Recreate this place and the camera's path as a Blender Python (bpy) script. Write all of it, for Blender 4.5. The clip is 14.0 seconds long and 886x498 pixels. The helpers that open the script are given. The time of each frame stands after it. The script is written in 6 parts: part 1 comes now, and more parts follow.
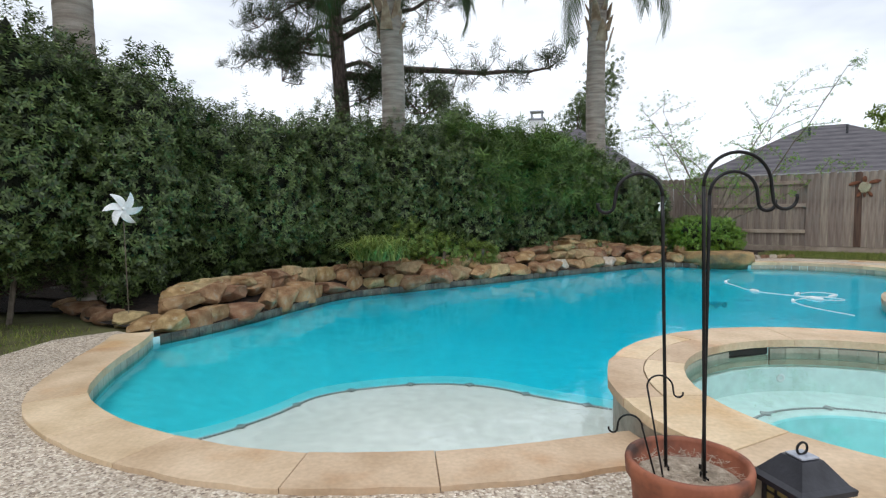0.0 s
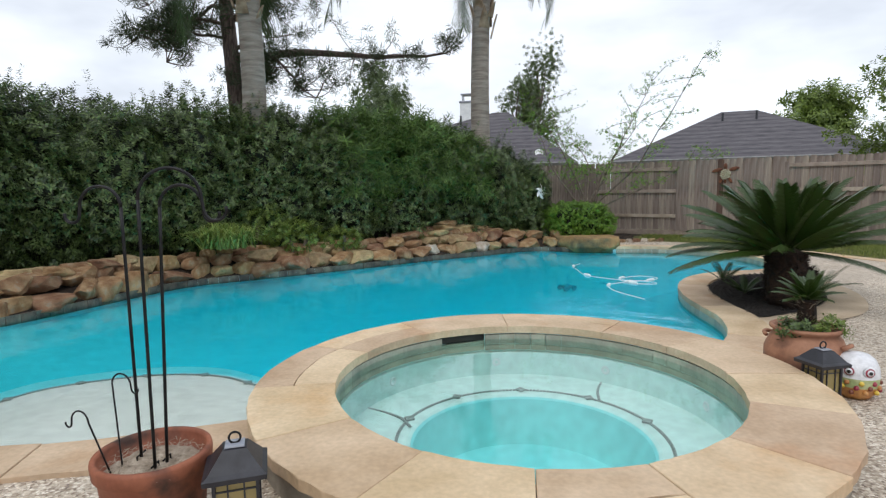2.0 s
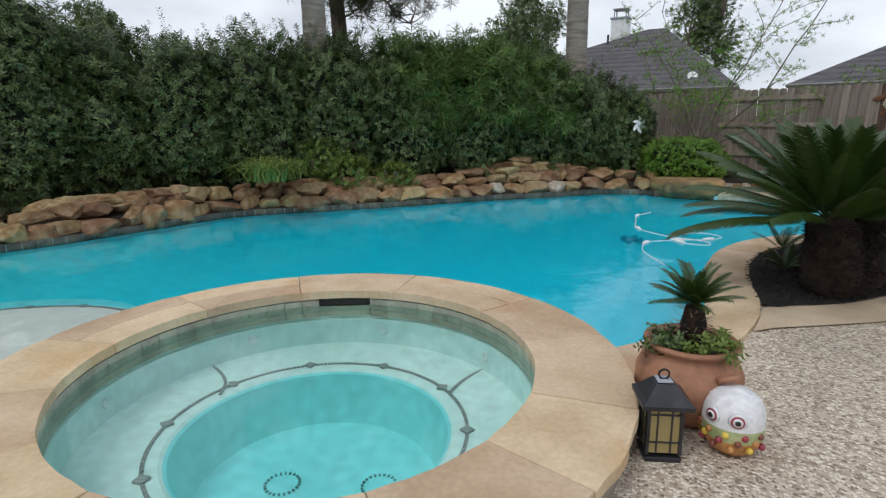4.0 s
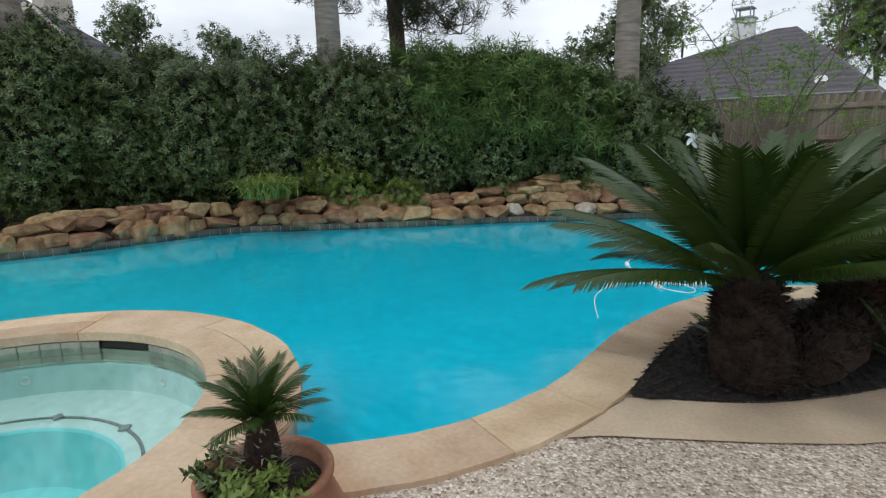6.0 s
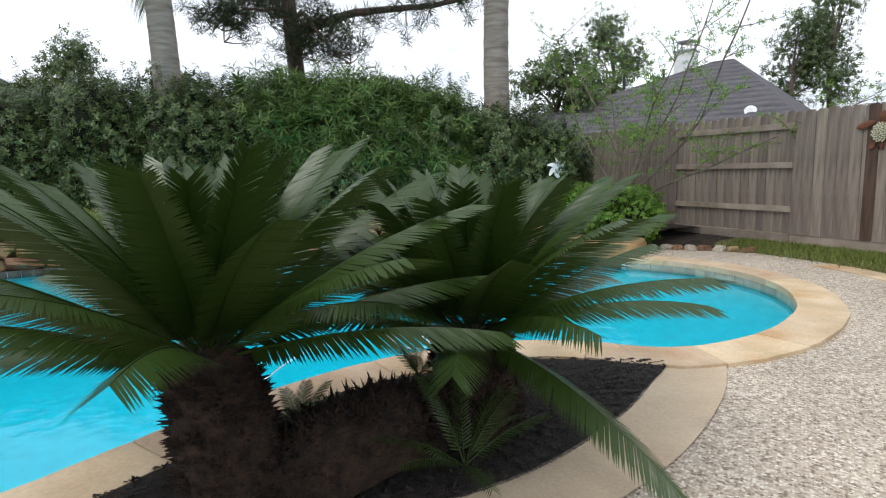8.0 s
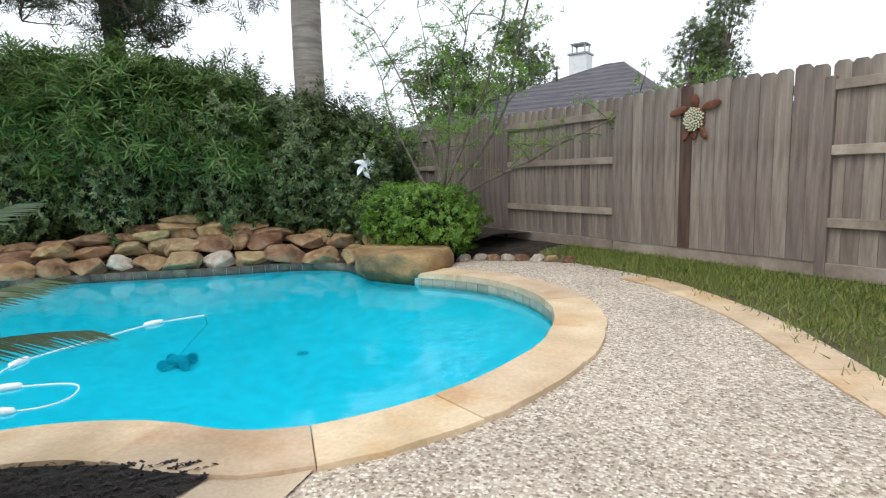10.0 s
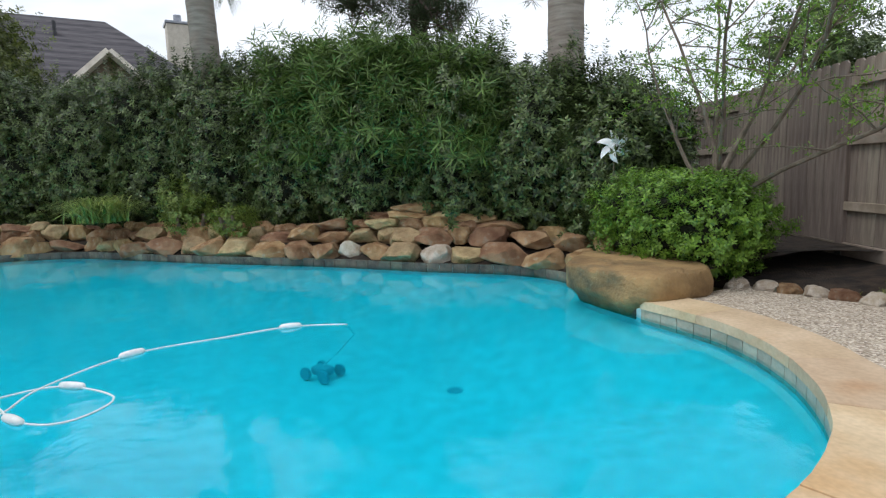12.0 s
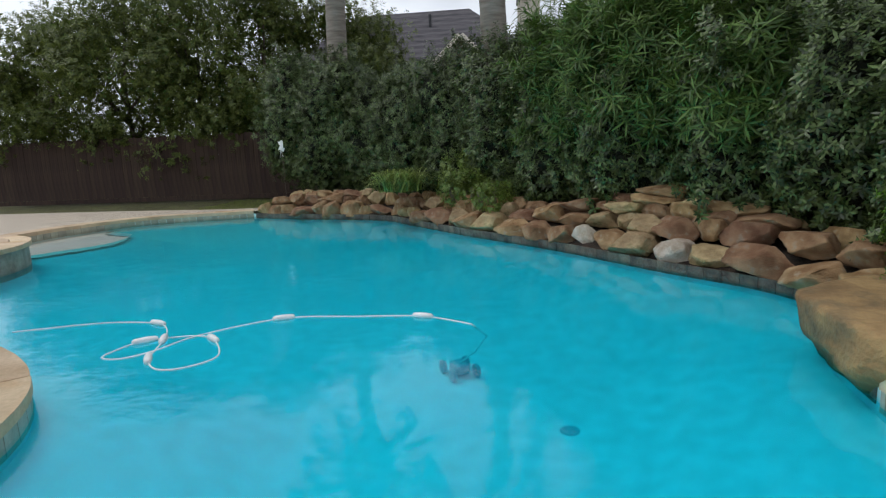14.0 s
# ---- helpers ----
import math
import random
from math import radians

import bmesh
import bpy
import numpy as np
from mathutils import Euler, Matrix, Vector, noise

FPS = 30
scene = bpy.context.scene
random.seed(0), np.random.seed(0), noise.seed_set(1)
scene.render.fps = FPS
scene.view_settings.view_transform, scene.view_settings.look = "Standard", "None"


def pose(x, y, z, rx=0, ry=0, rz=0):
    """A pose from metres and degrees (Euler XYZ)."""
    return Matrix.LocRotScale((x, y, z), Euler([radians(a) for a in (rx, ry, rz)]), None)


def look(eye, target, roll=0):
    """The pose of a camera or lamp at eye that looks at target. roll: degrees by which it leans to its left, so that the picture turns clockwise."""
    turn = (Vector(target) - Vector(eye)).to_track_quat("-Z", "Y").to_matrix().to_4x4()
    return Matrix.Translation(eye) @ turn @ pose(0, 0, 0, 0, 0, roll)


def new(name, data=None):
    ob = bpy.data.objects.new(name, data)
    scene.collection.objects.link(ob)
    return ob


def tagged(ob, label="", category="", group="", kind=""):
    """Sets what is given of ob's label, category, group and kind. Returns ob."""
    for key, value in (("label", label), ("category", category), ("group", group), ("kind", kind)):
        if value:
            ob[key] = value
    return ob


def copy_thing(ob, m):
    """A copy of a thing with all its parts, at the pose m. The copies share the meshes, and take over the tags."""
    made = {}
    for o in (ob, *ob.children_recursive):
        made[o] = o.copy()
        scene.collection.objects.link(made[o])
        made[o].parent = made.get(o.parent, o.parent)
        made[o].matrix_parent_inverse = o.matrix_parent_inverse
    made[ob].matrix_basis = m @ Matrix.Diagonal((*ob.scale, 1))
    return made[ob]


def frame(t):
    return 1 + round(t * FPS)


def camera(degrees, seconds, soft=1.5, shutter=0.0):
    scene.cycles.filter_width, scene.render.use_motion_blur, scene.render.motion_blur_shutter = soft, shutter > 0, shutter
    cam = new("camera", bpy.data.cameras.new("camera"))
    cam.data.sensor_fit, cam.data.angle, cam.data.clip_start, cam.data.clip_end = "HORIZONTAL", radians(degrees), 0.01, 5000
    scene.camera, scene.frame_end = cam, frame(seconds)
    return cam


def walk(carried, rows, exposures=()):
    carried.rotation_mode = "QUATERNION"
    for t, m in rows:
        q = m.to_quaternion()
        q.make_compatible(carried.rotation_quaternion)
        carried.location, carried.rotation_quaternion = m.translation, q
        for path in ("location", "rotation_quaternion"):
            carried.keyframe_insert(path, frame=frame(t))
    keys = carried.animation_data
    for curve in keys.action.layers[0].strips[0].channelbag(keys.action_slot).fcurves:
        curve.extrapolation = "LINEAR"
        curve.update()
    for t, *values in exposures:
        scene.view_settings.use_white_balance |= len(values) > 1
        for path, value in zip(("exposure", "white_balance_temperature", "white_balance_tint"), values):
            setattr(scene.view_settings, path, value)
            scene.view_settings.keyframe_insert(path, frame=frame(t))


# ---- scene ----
from mathutils import geometry

cam = camera(77.0, 14.0, 1.25)
PATH = [
    (0, (1.335, 0.081, 1.292), (1.104, 2.062, 1.151), -0.9),
    (0.5, (1.791, -0.011, 1.272), (1.563, 1.971, 1.132), -0.8),
    (1, (2.281, -0.046, 1.251), (2.145, 1.944, 1.105), -0.7),
    (1.5, (2.789, -0.035, 1.285), (2.696, 1.956, 1.124), -0.9),
    (2, (3.301, 0.082, 1.379), (3.205, 2.068, 1.168), -0.9),
    (2.5, (3.772, 0.27, 1.462), (3.666, 2.245, 1.165), -0.8),
    (3, (4.327, 0.488, 1.511), (4.12, 2.435, 1.102), -0.7),
    (3.5, (4.794, 0.758, 1.473), (4.358, 2.66, 1.032), -0.8),
    (3.7, (5.031, 0.906, 1.477), (4.493, 2.779, 1.029), -0.8),
    (5.8, (6.859, 2.743, 1.474), (5.787, 4.377, 1.05), -1.2),
    (6, (7.022, 2.938, 1.465), (5.938, 4.569, 1.063), -1.3),
    (6.5, (7.383, 3.505, 1.401), (6.278, 5.136, 1.057), -1.3),
    (7, (7.754, 4.033, 1.384), (6.64, 5.661, 1.057), -1.4),
    (7.5, (8.21, 4.522, 1.353), (7.097, 6.157, 1.054), -1.6),
    (8, (8.68, 5.068, 1.342), (7.611, 6.734, 1.058), -1.6),
    (8.5, (9.043, 5.71, 1.179), (8.207, 7.508, 0.915), -1.6),
    (10.8, (9.827, 8.327, 1.138), (8.875, 10.064, 0.858), -2.0),
    (11, (9.785, 8.584, 1.095), (8.713, 10.251, 0.826), -1.8),
    (11.5, (9.637, 9.06, 1.08), (8.2, 10.426, 0.818), -1.9),
    (12, (9.566, 9.502, 1.073), (7.856, 10.503, 0.801), -1.8),
    (12.5, (9.517, 9.918, 1.087), (7.663, 10.601, 0.765), -2.1),
    (13, (9.472, 10.344, 1.115), (7.531, 10.693, 0.769), -2.4),
    (13.5, (9.408, 10.807, 1.127), (7.435, 10.818, 0.783), -2.5),
    (14, (9.319, 11.283, 1.137), (7.361, 11.044, 0.794), -2.4),
]
EXPOSURES = ((0.0, 0.21), (1.0, 0.13), (1.5, 0.18), (2.5, 0.0), (3.0, -0.06), (3.5, -0.14), (5.8, -0.1), (6.5, -0.12), (7.5, 0.07), (8.0, 0.36), (8.5, 0.6), (11.0, 0.42), (12.0, 0.26), (13.0, 0.0), (14.0, -0.12))
walk(cam, [(t, look(eye, target, roll)) for t, eye, target, roll in PATH], EXPOSURES)

# ---------------------------------------------------------------- light
SUN_ELEV, SUN_AZ = 58, 200
world = bpy.data.worlds.new("overcast_sky")
scene.world = world
world.use_nodes = True
wn, wl = world.node_tree.nodes, world.node_tree.links
wn.clear()
w_out = wn.new("ShaderNodeOutputWorld")
w_bg = wn.new("ShaderNodeBackground")
w_sky = wn.new("ShaderNodeTexSky")
w_sky.sky_type = 'NISHITA'
w_sky.sun_disc = False
w_sky.sun_elevation = radians(SUN_ELEV)
w_sky.sun_rotation = radians(SUN_AZ)
w_dim = wn.new("ShaderNodeMix")
w_dim.data_type = 'RGBA'
w_dim.blend_type = 'MULTIPLY'
w_dim.inputs[0].default_value = 1.0
w_dim.inputs[7].default_value = (0.1, 0.1, 0.1, 1)
w_co = wn.new("ShaderNodeTexCoord")
w_map = wn.new("ShaderNodeMapping")
w_map.inputs["Scale"].default_value = (1.0, 1.0, 2.6)
w_noise = wn.new("ShaderNodeTexNoise")
w_noise.inputs["Scale"].default_value = 2.1
w_noise.inputs["Detail"].default_value = 5.0
w_noise.inputs["Roughness"].default_value = 0.52
w_ramp = wn.new("ShaderNodeValToRGB")
w_ramp.color_ramp.elements[0].position = 0.34
w_ramp.color_ramp.elements[0].color = (0.70, 0.755, 0.85, 1)
w_ramp.color_ramp.elements[1].position = 0.60
w_ramp.color_ramp.elements[1].color = (1.10, 1.16, 1.24, 1)
w_mix = wn.new("ShaderNodeMix")
w_mix.data_type = 'RGBA'
w_mix.inputs[0].default_value = 0.92
wl.new(w_sky.outputs[0], w_dim.inputs[6])
wl.new(w_co.outputs["Generated"], w_map.inputs["Vector"])
wl.new(w_map.outputs[0], w_noise.inputs["Vector"])
wl.new(w_noise.outputs[0], w_ramp.inputs[0])
wl.new(w_dim.outputs[2], w_mix.inputs[6])
wl.new(w_ramp.outputs[0], w_mix.inputs[7])
wl.new(w_mix.outputs[2], w_bg.inputs["Color"])
w_bg.inputs["Strength"].default_value = 1.0
wl.new(w_bg.outputs[0], w_out.inputs[0])

sun = new("sun", bpy.data.lights.new("sun", 'SUN'))
sun.data.energy = 0.9
sun.data.angle = radians(18)
sun.data.color = (1.0, 0.97, 0.93)
sun.rotation_euler = (radians(90 - SUN_ELEV), 0, radians(180 - SUN_AZ))


# ---------------------------------------------------------------- materials
def nodes_of(name):
    m = bpy.data.materials.new(name)
    m.use_nodes = True
    n, l = m.node_tree.nodes, m.node_tree.links
    return m, n, l, n["Principled BSDF"]


def surface(name, dark, light, scale=4.0, rough=0.8, bump=0.3, fine=60.0, metal=0.0, rand=0.0, stretch=(1, 1, 1),
            depth=0.01, detail=6.0, spots=None, spot_scale=3.0, spot_at=0.6):
    """Two-tone noise with fine grain and relief; rand varies it from object to object; spots add stains."""
    m, n, l, b = nodes_of(name)
    co = n.new("ShaderNodeTexCoord")
    mp = n.new("ShaderNodeMapping")
    mp.inputs["Scale"].default_value = stretch
    l.new(co.outputs["Object"], mp.inputs["Vector"])
    big = n.new("ShaderNodeTexNoise")
    big.inputs["Scale"].default_value = scale
    big.inputs["Detail"].default_value = detail
    small = n.new("ShaderNodeTexNoise")
    small.inputs["Scale"].default_value = fine
    small.inputs["Detail"].default_value = 4.0
    l.new(mp.outputs[0], big.inputs["Vector"])
    l.new(mp.outputs[0], small.inputs["Vector"])
    ramp = n.new("ShaderNodeValToRGB")
    ramp.color_ramp.elements[0].position, ramp.color_ramp.elements[1].position = 0.33, 0.67
    ramp.color_ramp.elements[0].color, ramp.color_ramp.elements[1].color = (*dark, 1), (*light, 1)
    l.new(big.outputs[0], ramp.inputs[0])
    col = ramp.outputs[0]
    if spots:
        sp = n.new("ShaderNodeTexNoise")
        sp.inputs["Scale"].default_value = spot_scale
        sp.inputs["Detail"].default_value = 5.0
        l.new(mp.outputs[0], sp.inputs["Vector"])
        mr = n.new("ShaderNodeMapRange")
        mr.inputs["From Min"].default_value, mr.inputs["From Max"].default_value = spot_at - 0.06, spot_at + 0.1
        l.new(sp.outputs[0], mr.inputs["Value"])
        sm = n.new("ShaderNodeMix")
        sm.data_type = 'RGBA'
        sm.inputs[7].default_value = (*spots, 1)
        l.new(mr.outputs[0], sm.inputs[0])
        l.new(col, sm.inputs[6])
        col = sm.outputs[2]
    hsv = n.new("ShaderNodeHueSaturation")
    l.new(col, hsv.inputs["Color"])
    val = n.new("ShaderNodeMapRange")
    val.inputs["To Min"].default_value, val.inputs["To Max"].default_value = 0.78, 1.22
    l.new(small.outputs[0], val.inputs["Value"])
    if rand:
        oi = n.new("ShaderNodeObjectInfo")
        rr = n.new("ShaderNodeMapRange")
        rr.inputs["To Min"].default_value, rr.inputs["To Max"].default_value = 1 - rand, 1 + rand
        l.new(oi.outputs["Random"], rr.inputs["Value"])
        mul = n.new("ShaderNodeMath")
        mul.operation = 'MULTIPLY'
        l.new(val.outputs[0], mul.inputs[0])
        l.new(rr.outputs[0], mul.inputs[1])
        l.new(mul.outputs[0], hsv.inputs["Value"])
        hh = n.new("ShaderNodeMapRange")
        hh.inputs["To Min"].default_value, hh.inputs["To Max"].default_value = 0.5 - rand * 0.06, 0.5 + rand * 0.06
        l.new(oi.outputs["Random"], hh.inputs["Value"])
        l.new(hh.outputs[0], hsv.inputs["Hue"])
    else:
        l.new(val.outputs[0], hsv.inputs["Value"])
    l.new(hsv.outputs[0], b.inputs["Base Color"])
    b.inputs["Roughness"].default_value = rough
    b.inputs["Metallic"].default_value = metal
    if bump:
        add = n.new("ShaderNodeMath")
        add.operation = 'ADD'
        l.new(big.outputs[0], add.inputs[0])
        l.new(small.outputs[0], add.inputs[1])
        bp = n.new("ShaderNodeBump")
        bp.inputs["Strength"].default_value = bump
        bp.inputs["Distance"].default_value = depth
        l.new(add.outputs[0], bp.inputs["Height"])
        l.new(bp.outputs[0], b.inputs["Normal"])
    return m


def leafy(name, dark, light, rough=0.45, through_light=0.25):
    """Leaves: colour varies from leaf to leaf, some light passes through."""
    m, n, l, b = nodes_of(name)
    geo = n.new("ShaderNodeNewGeometry")
    ramp = n.new("ShaderNodeValToRGB")
    ramp.color_ramp.elements[0].color, ramp.color_ramp.elements[1].color = (*dark, 1), (*light, 1)
    l.new(geo.outputs["Random Per Island"], ramp.inputs[0])
    l.new(ramp.outputs[0], b.inputs["Base Color"])
    b.inputs["Roughness"].default_value = rough
    tr = n.new("ShaderNodeBsdfTranslucent")
    l.new(ramp.outputs[0], tr.inputs["Color"])
    mx = n.new("ShaderNodeMixShader")
    mx.inputs[0].default_value = through_light
    out = n["Material Output"]
    l.new(b.outputs[0], mx.inputs[1])
    l.new(tr.outputs[0], mx.inputs[2])
    l.new(mx.outputs[0], out.inputs["Surface"])
    return m


def pebbles(name):
    """Exposed aggregate: small tan, grey and white pebbles in mortar."""
    m, n, l, b = nodes_of(name)
    co = n.new("ShaderNodeTexCoord")
    vo = n.new("ShaderNodeTexVoronoi")
    vo.inputs["Scale"].default_value = 64.0
    wob = n.new("ShaderNodeTexNoise")
    wob.inputs["Scale"].default_value = 40.0
    l.new(co.outputs["Object"], wob.inputs["Vector"])
    mixv = n.new("ShaderNodeMix")
    mixv.data_type = 'VECTOR'
    mixv.inputs[0].default_value = 0.02
    l.new(co.outputs["Object"], mixv.inputs[4])
    l.new(wob.outputs["Color"], mixv.inputs[5])
    l.new(mixv.outputs[1], vo.inputs["Vector"])
    sep = n.new("ShaderNodeSeparateColor")
    l.new(vo.outputs["Color"], sep.inputs[0])
    ramp = n.new("ShaderNodeValToRGB")
    e = ramp.color_ramp.elements
    e[0].position, e[0].color = 0.0, (0.20, 0.15, 0.115, 1)
    e[1].position, e[1].color = 1.0, (0.84, 0.77, 0.67, 1)
    for p, c in ((0.18, (0.30, 0.225, 0.165, 1)), (0.4, (0.52, 0.43, 0.335, 1)), (0.7, (0.68, 0.59, 0.48, 1))):
        e.new(p).color = c
    l.new(sep.outputs[0], ramp.inputs[0])
    edge = n.new("ShaderNodeMapRange")
    edge.inputs["From Min"].default_value, edge.inputs["From Max"].default_value = 0.45, 0.75
    l.new(vo.outputs["Distance"], edge.inputs["Value"])
    gm = n.new("ShaderNodeMix")
    gm.data_type = 'RGBA'
    gm.inputs[7].default_value = (0.46, 0.385, 0.30, 1)
    l.new(edge.outputs[0], gm.inputs[0])
    l.new(ramp.outputs[0], gm.inputs[6])
    st = n.new("ShaderNodeTexNoise")
    st.inputs["Scale"].default_value = 1.3
    st.inputs["Detail"].default_value = 6.0
    l.new(co.outputs["Object"], st.inputs["Vector"])
    sv = n.new("ShaderNodeMapRange")
    sv.inputs["To Min"].default_value, sv.inputs["To Max"].default_value = 0.72, 1.22
    l.new(st.outputs[0], sv.inputs["Value"])
    hsv = n.new("ShaderNodeHueSaturation")
    l.new(gm.outputs[2], hsv.inputs["Color"])
    l.new(sv.outputs[0], hsv.inputs["Value"])
    l.new(hsv.outputs[0], b.inputs["Base Color"])
    b.inputs["Roughness"].default_value = 0.75
    inv = n.new("ShaderNodeMath")
    inv.operation = 'SUBTRACT'
    inv.inputs[0].default_value = 1.0
    l.new(vo.outputs["Distance"], inv.inputs[1])
    bp = n.new("ShaderNodeBump")
    bp.inputs["Strength"].default_value = 0.8
    bp.inputs["Distance"].default_value = 0.012
    l.new(inv.outputs[0], bp.inputs["Height"])
    l.new(bp.outputs[0], b.inputs["Normal"])
    return m


def water_top(name, wave=0.25, clear=(0.95, 0.985, 0.985), gloss=0.015, jets=()):
    """Clear water skin: what lies below shows through, the sky mirrors by Fresnel."""
    m = bpy.data.materials.new(name)
    m.use_nodes = True
    n, l = m.node_tree.nodes, m.node_tree.links
    n.clear()
    out = n.new("ShaderNodeOutputMaterial")
    co = n.new("ShaderNodeTexCoord")
    n1 = n.new("ShaderNodeTexNoise")
    n1.inputs["Scale"].default_value = 3.2
    n1.inputs["Detail"].default_value = 4.0
    n2 = n.new("ShaderNodeTexNoise")
    n2.inputs["Scale"].default_value = 0.7
    n2.inputs["Detail"].default_value = 2.0
    l.new(co.outputs["Object"], n1.inputs["Vector"])
    l.new(co.outputs["Object"], n2.inputs["Vector"])
    mul = n.new("ShaderNodeMath")
    mul.operation = 'MULTIPLY'
    l.new(n1.outputs[0], mul.inputs[0])
    l.new(n2.outputs[0], mul.inputs[1])
    height = mul.outputs[0]
    if jets:
        n3 = n.new("ShaderNodeTexNoise")
        n3.inputs["Scale"].default_value = 9.0
        n3.inputs["Detail"].default_value = 3.0
        n3.inputs["Distortion"].default_value = 1.2
        l.new(co.outputs["Object"], n3.inputs["Vector"])
    for x, y, reach, rough in jets:
        far_off = n.new("ShaderNodeVectorMath")
        far_off.operation = 'DISTANCE'
        far_off.inputs[1].default_value = (x, y, 0.0)
        l.new(co.outputs["Object"], far_off.inputs[0])
        mr = n.new("ShaderNodeMapRange")
        mr.interpolation_type = 'SMOOTHSTEP'
        mr.inputs["From Min"].default_value, mr.inputs["From Max"].default_value = reach, reach * 0.15
        mr.inputs["To Min"].default_value, mr.inputs["To Max"].default_value = 0.0, rough
        l.new(far_off.outputs["Value"], mr.inputs["Value"])
        ma = n.new("ShaderNodeMath")
        ma.operation = 'MULTIPLY_ADD'
        l.new(n3.outputs[0], ma.inputs[0])
        l.new(mr.outputs[0], ma.inputs[1])
        l.new(height, ma.inputs[2])
        height = ma.outputs[0]
    bp = n.new("ShaderNodeBump")
    bp.inputs["Strength"].default_value = wave
    bp.inputs["Distance"].default_value = 0.03
    l.new(height, bp.inputs["Height"])
    fr = n.new("ShaderNodeFresnel")
    fr.inputs["IOR"].default_value = 1.33
    l.new(bp.outputs[0], fr.inputs["Normal"])
    gl = n.new("ShaderNodeBsdfGlossy")
    gl.inputs["Roughness"].default_value = gloss
    l.new(bp.outputs[0], gl.inputs["Normal"])
    tp = n.new("ShaderNodeBsdfTransparent")
    tp.inputs["Color"].default_value = (*clear, 1)
    mx = n.new("ShaderNodeMixShader")
    l.new(fr.outputs[0], mx.inputs[0])
    l.new(tp.outputs[0], mx.inputs[1])
    l.new(gl.outputs[0], mx.inputs[2])
    l.new(mx.outputs[0], out.inputs["Surface"])
    return m


def water_depth(name, tint, shallow=None):
    """A layer of the water's body: it swallows red light, less of it towards a shallow end."""
    m = bpy.data.materials.new(name)
    m.use_nodes = True
    n, l = m.node_tree.nodes, m.node_tree.links
    n.clear()
    out = n.new("ShaderNodeOutputMaterial")
    tp = n.new("ShaderNodeBsdfTransparent")
    tp.inputs["Color"].default_value = (*tint, 1)
    if shallow:
        x, y, reach, pale = shallow
        co = n.new("ShaderNodeTexCoord")
        away = n.new("ShaderNodeVectorMath")
        away.operation = 'DISTANCE'
        away.inputs[1].default_value = (x, y, 0.0)
        l.new(co.outputs["Object"], away.inputs[0])
        mr = n.new("ShaderNodeMapRange")
        mr.inputs["From Min"].default_value, mr.inputs["From Max"].default_value = 0.6, reach
        l.new(away.outputs["Value"], mr.inputs["Value"])
        mx = n.new("ShaderNodeMix")
        mx.data_type = 'RGBA'
        mx.inputs[6].default_value, mx.inputs[7].default_value = (*pale, 1), (*tint, 1)
        l.new(mr.outputs[0], mx.inputs[0])
        l.new(mx.outputs[2], tp.inputs["Color"])
    l.new(tp.outputs[0], out.inputs["Surface"])
    return m


def glass_pane(name, tint):
    m, n, l, b = nodes_of(name)
    b.inputs["Base Color"].default_value = (*tint, 1)
    b.inputs["Roughness"].default_value = 0.25
    b.inputs["Transmission Weight"].default_value = 0.35
    return m


M_DECK = pebbles("aggregate_deck")
M_COPE = surface("sandstone", (0.47, 0.335, 0.205), (0.64, 0.49, 0.335), 2.6, 0.75, 0.25, 38, rand=0.13, depth=0.006,
                 spots=(0.50, 0.31, 0.165), spot_scale=1.7, spot_at=0.60)
M_ROCK = surface("weathered_rock", (0.26, 0.135, 0.06), (0.56, 0.365, 0.195), 3.2, 0.85, 1.0, 60, rand=0.28, depth=0.03,
                 spots=(0.44, 0.36, 0.26), spot_scale=6.0, spot_at=0.64)
M_ROCK_PALE = surface("pale_rock", (0.36, 0.28, 0.20), (0.56, 0.50, 0.43), 4.0, 0.85, 0.8, 26, rand=0.12, depth=0.03)
M_ROCK_YEL = surface("mossy_yellow_rock", (0.26, 0.18, 0.09), (0.50, 0.37, 0.20), 3.6, 0.85, 0.8, 26, rand=0.18, depth=0.03,
                     spots=(0.17, 0.15, 0.06), spot_scale=3.0, spot_at=0.58)
M_STONEWALL = surface("dark_wet_stone", (0.05, 0.046, 0.04), (0.19, 0.165, 0.125), 7, 0.5, 0.8, 40, rand=0.3, depth=0.02)
M_PLASTER = surface("pool_plaster", (0.60, 0.78, 0.79), (0.64, 0.82, 0.82), 1.2, 0.6, 0.0, 8)
M_SHELF = surface("shelf_plaster", (0.66, 0.70, 0.66), (0.74, 0.77, 0.73), 1.5, 0.6, 0.0, 12)
M_SPA = surface("spa_plaster", (0.64, 0.80, 0.77), (0.70, 0.85, 0.82), 1.5, 0.6, 0.0, 12)
M_MOSAIC = surface("grey_mosaic", (0.16, 0.19, 0.18), (0.34, 0.36, 0.34), 40, 0.4, 0.0, 90)
M_WATER = water_top("pool_water", 0.42, gloss=0.03, jets=((7.95, 11.35, 0.75, 1.0), (4.55, 7.2, 1.0, 0.5), (4.3, 5.7, 0.9, 0.5), (6.97, 9.25, 0.6, 0.5)))
M_SPA_WATER = water_top("spa_water", 0.14, (0.86, 0.965, 0.95))
M_DEEP = water_depth("deep_water", (0.12, 0.86, 0.97), (-2.0, 4.2, 5.0, (0.30, 0.92, 0.97)))
M_SPA_DEEP = water_depth("spa_deep_water", (0.60, 0.95, 0.99))
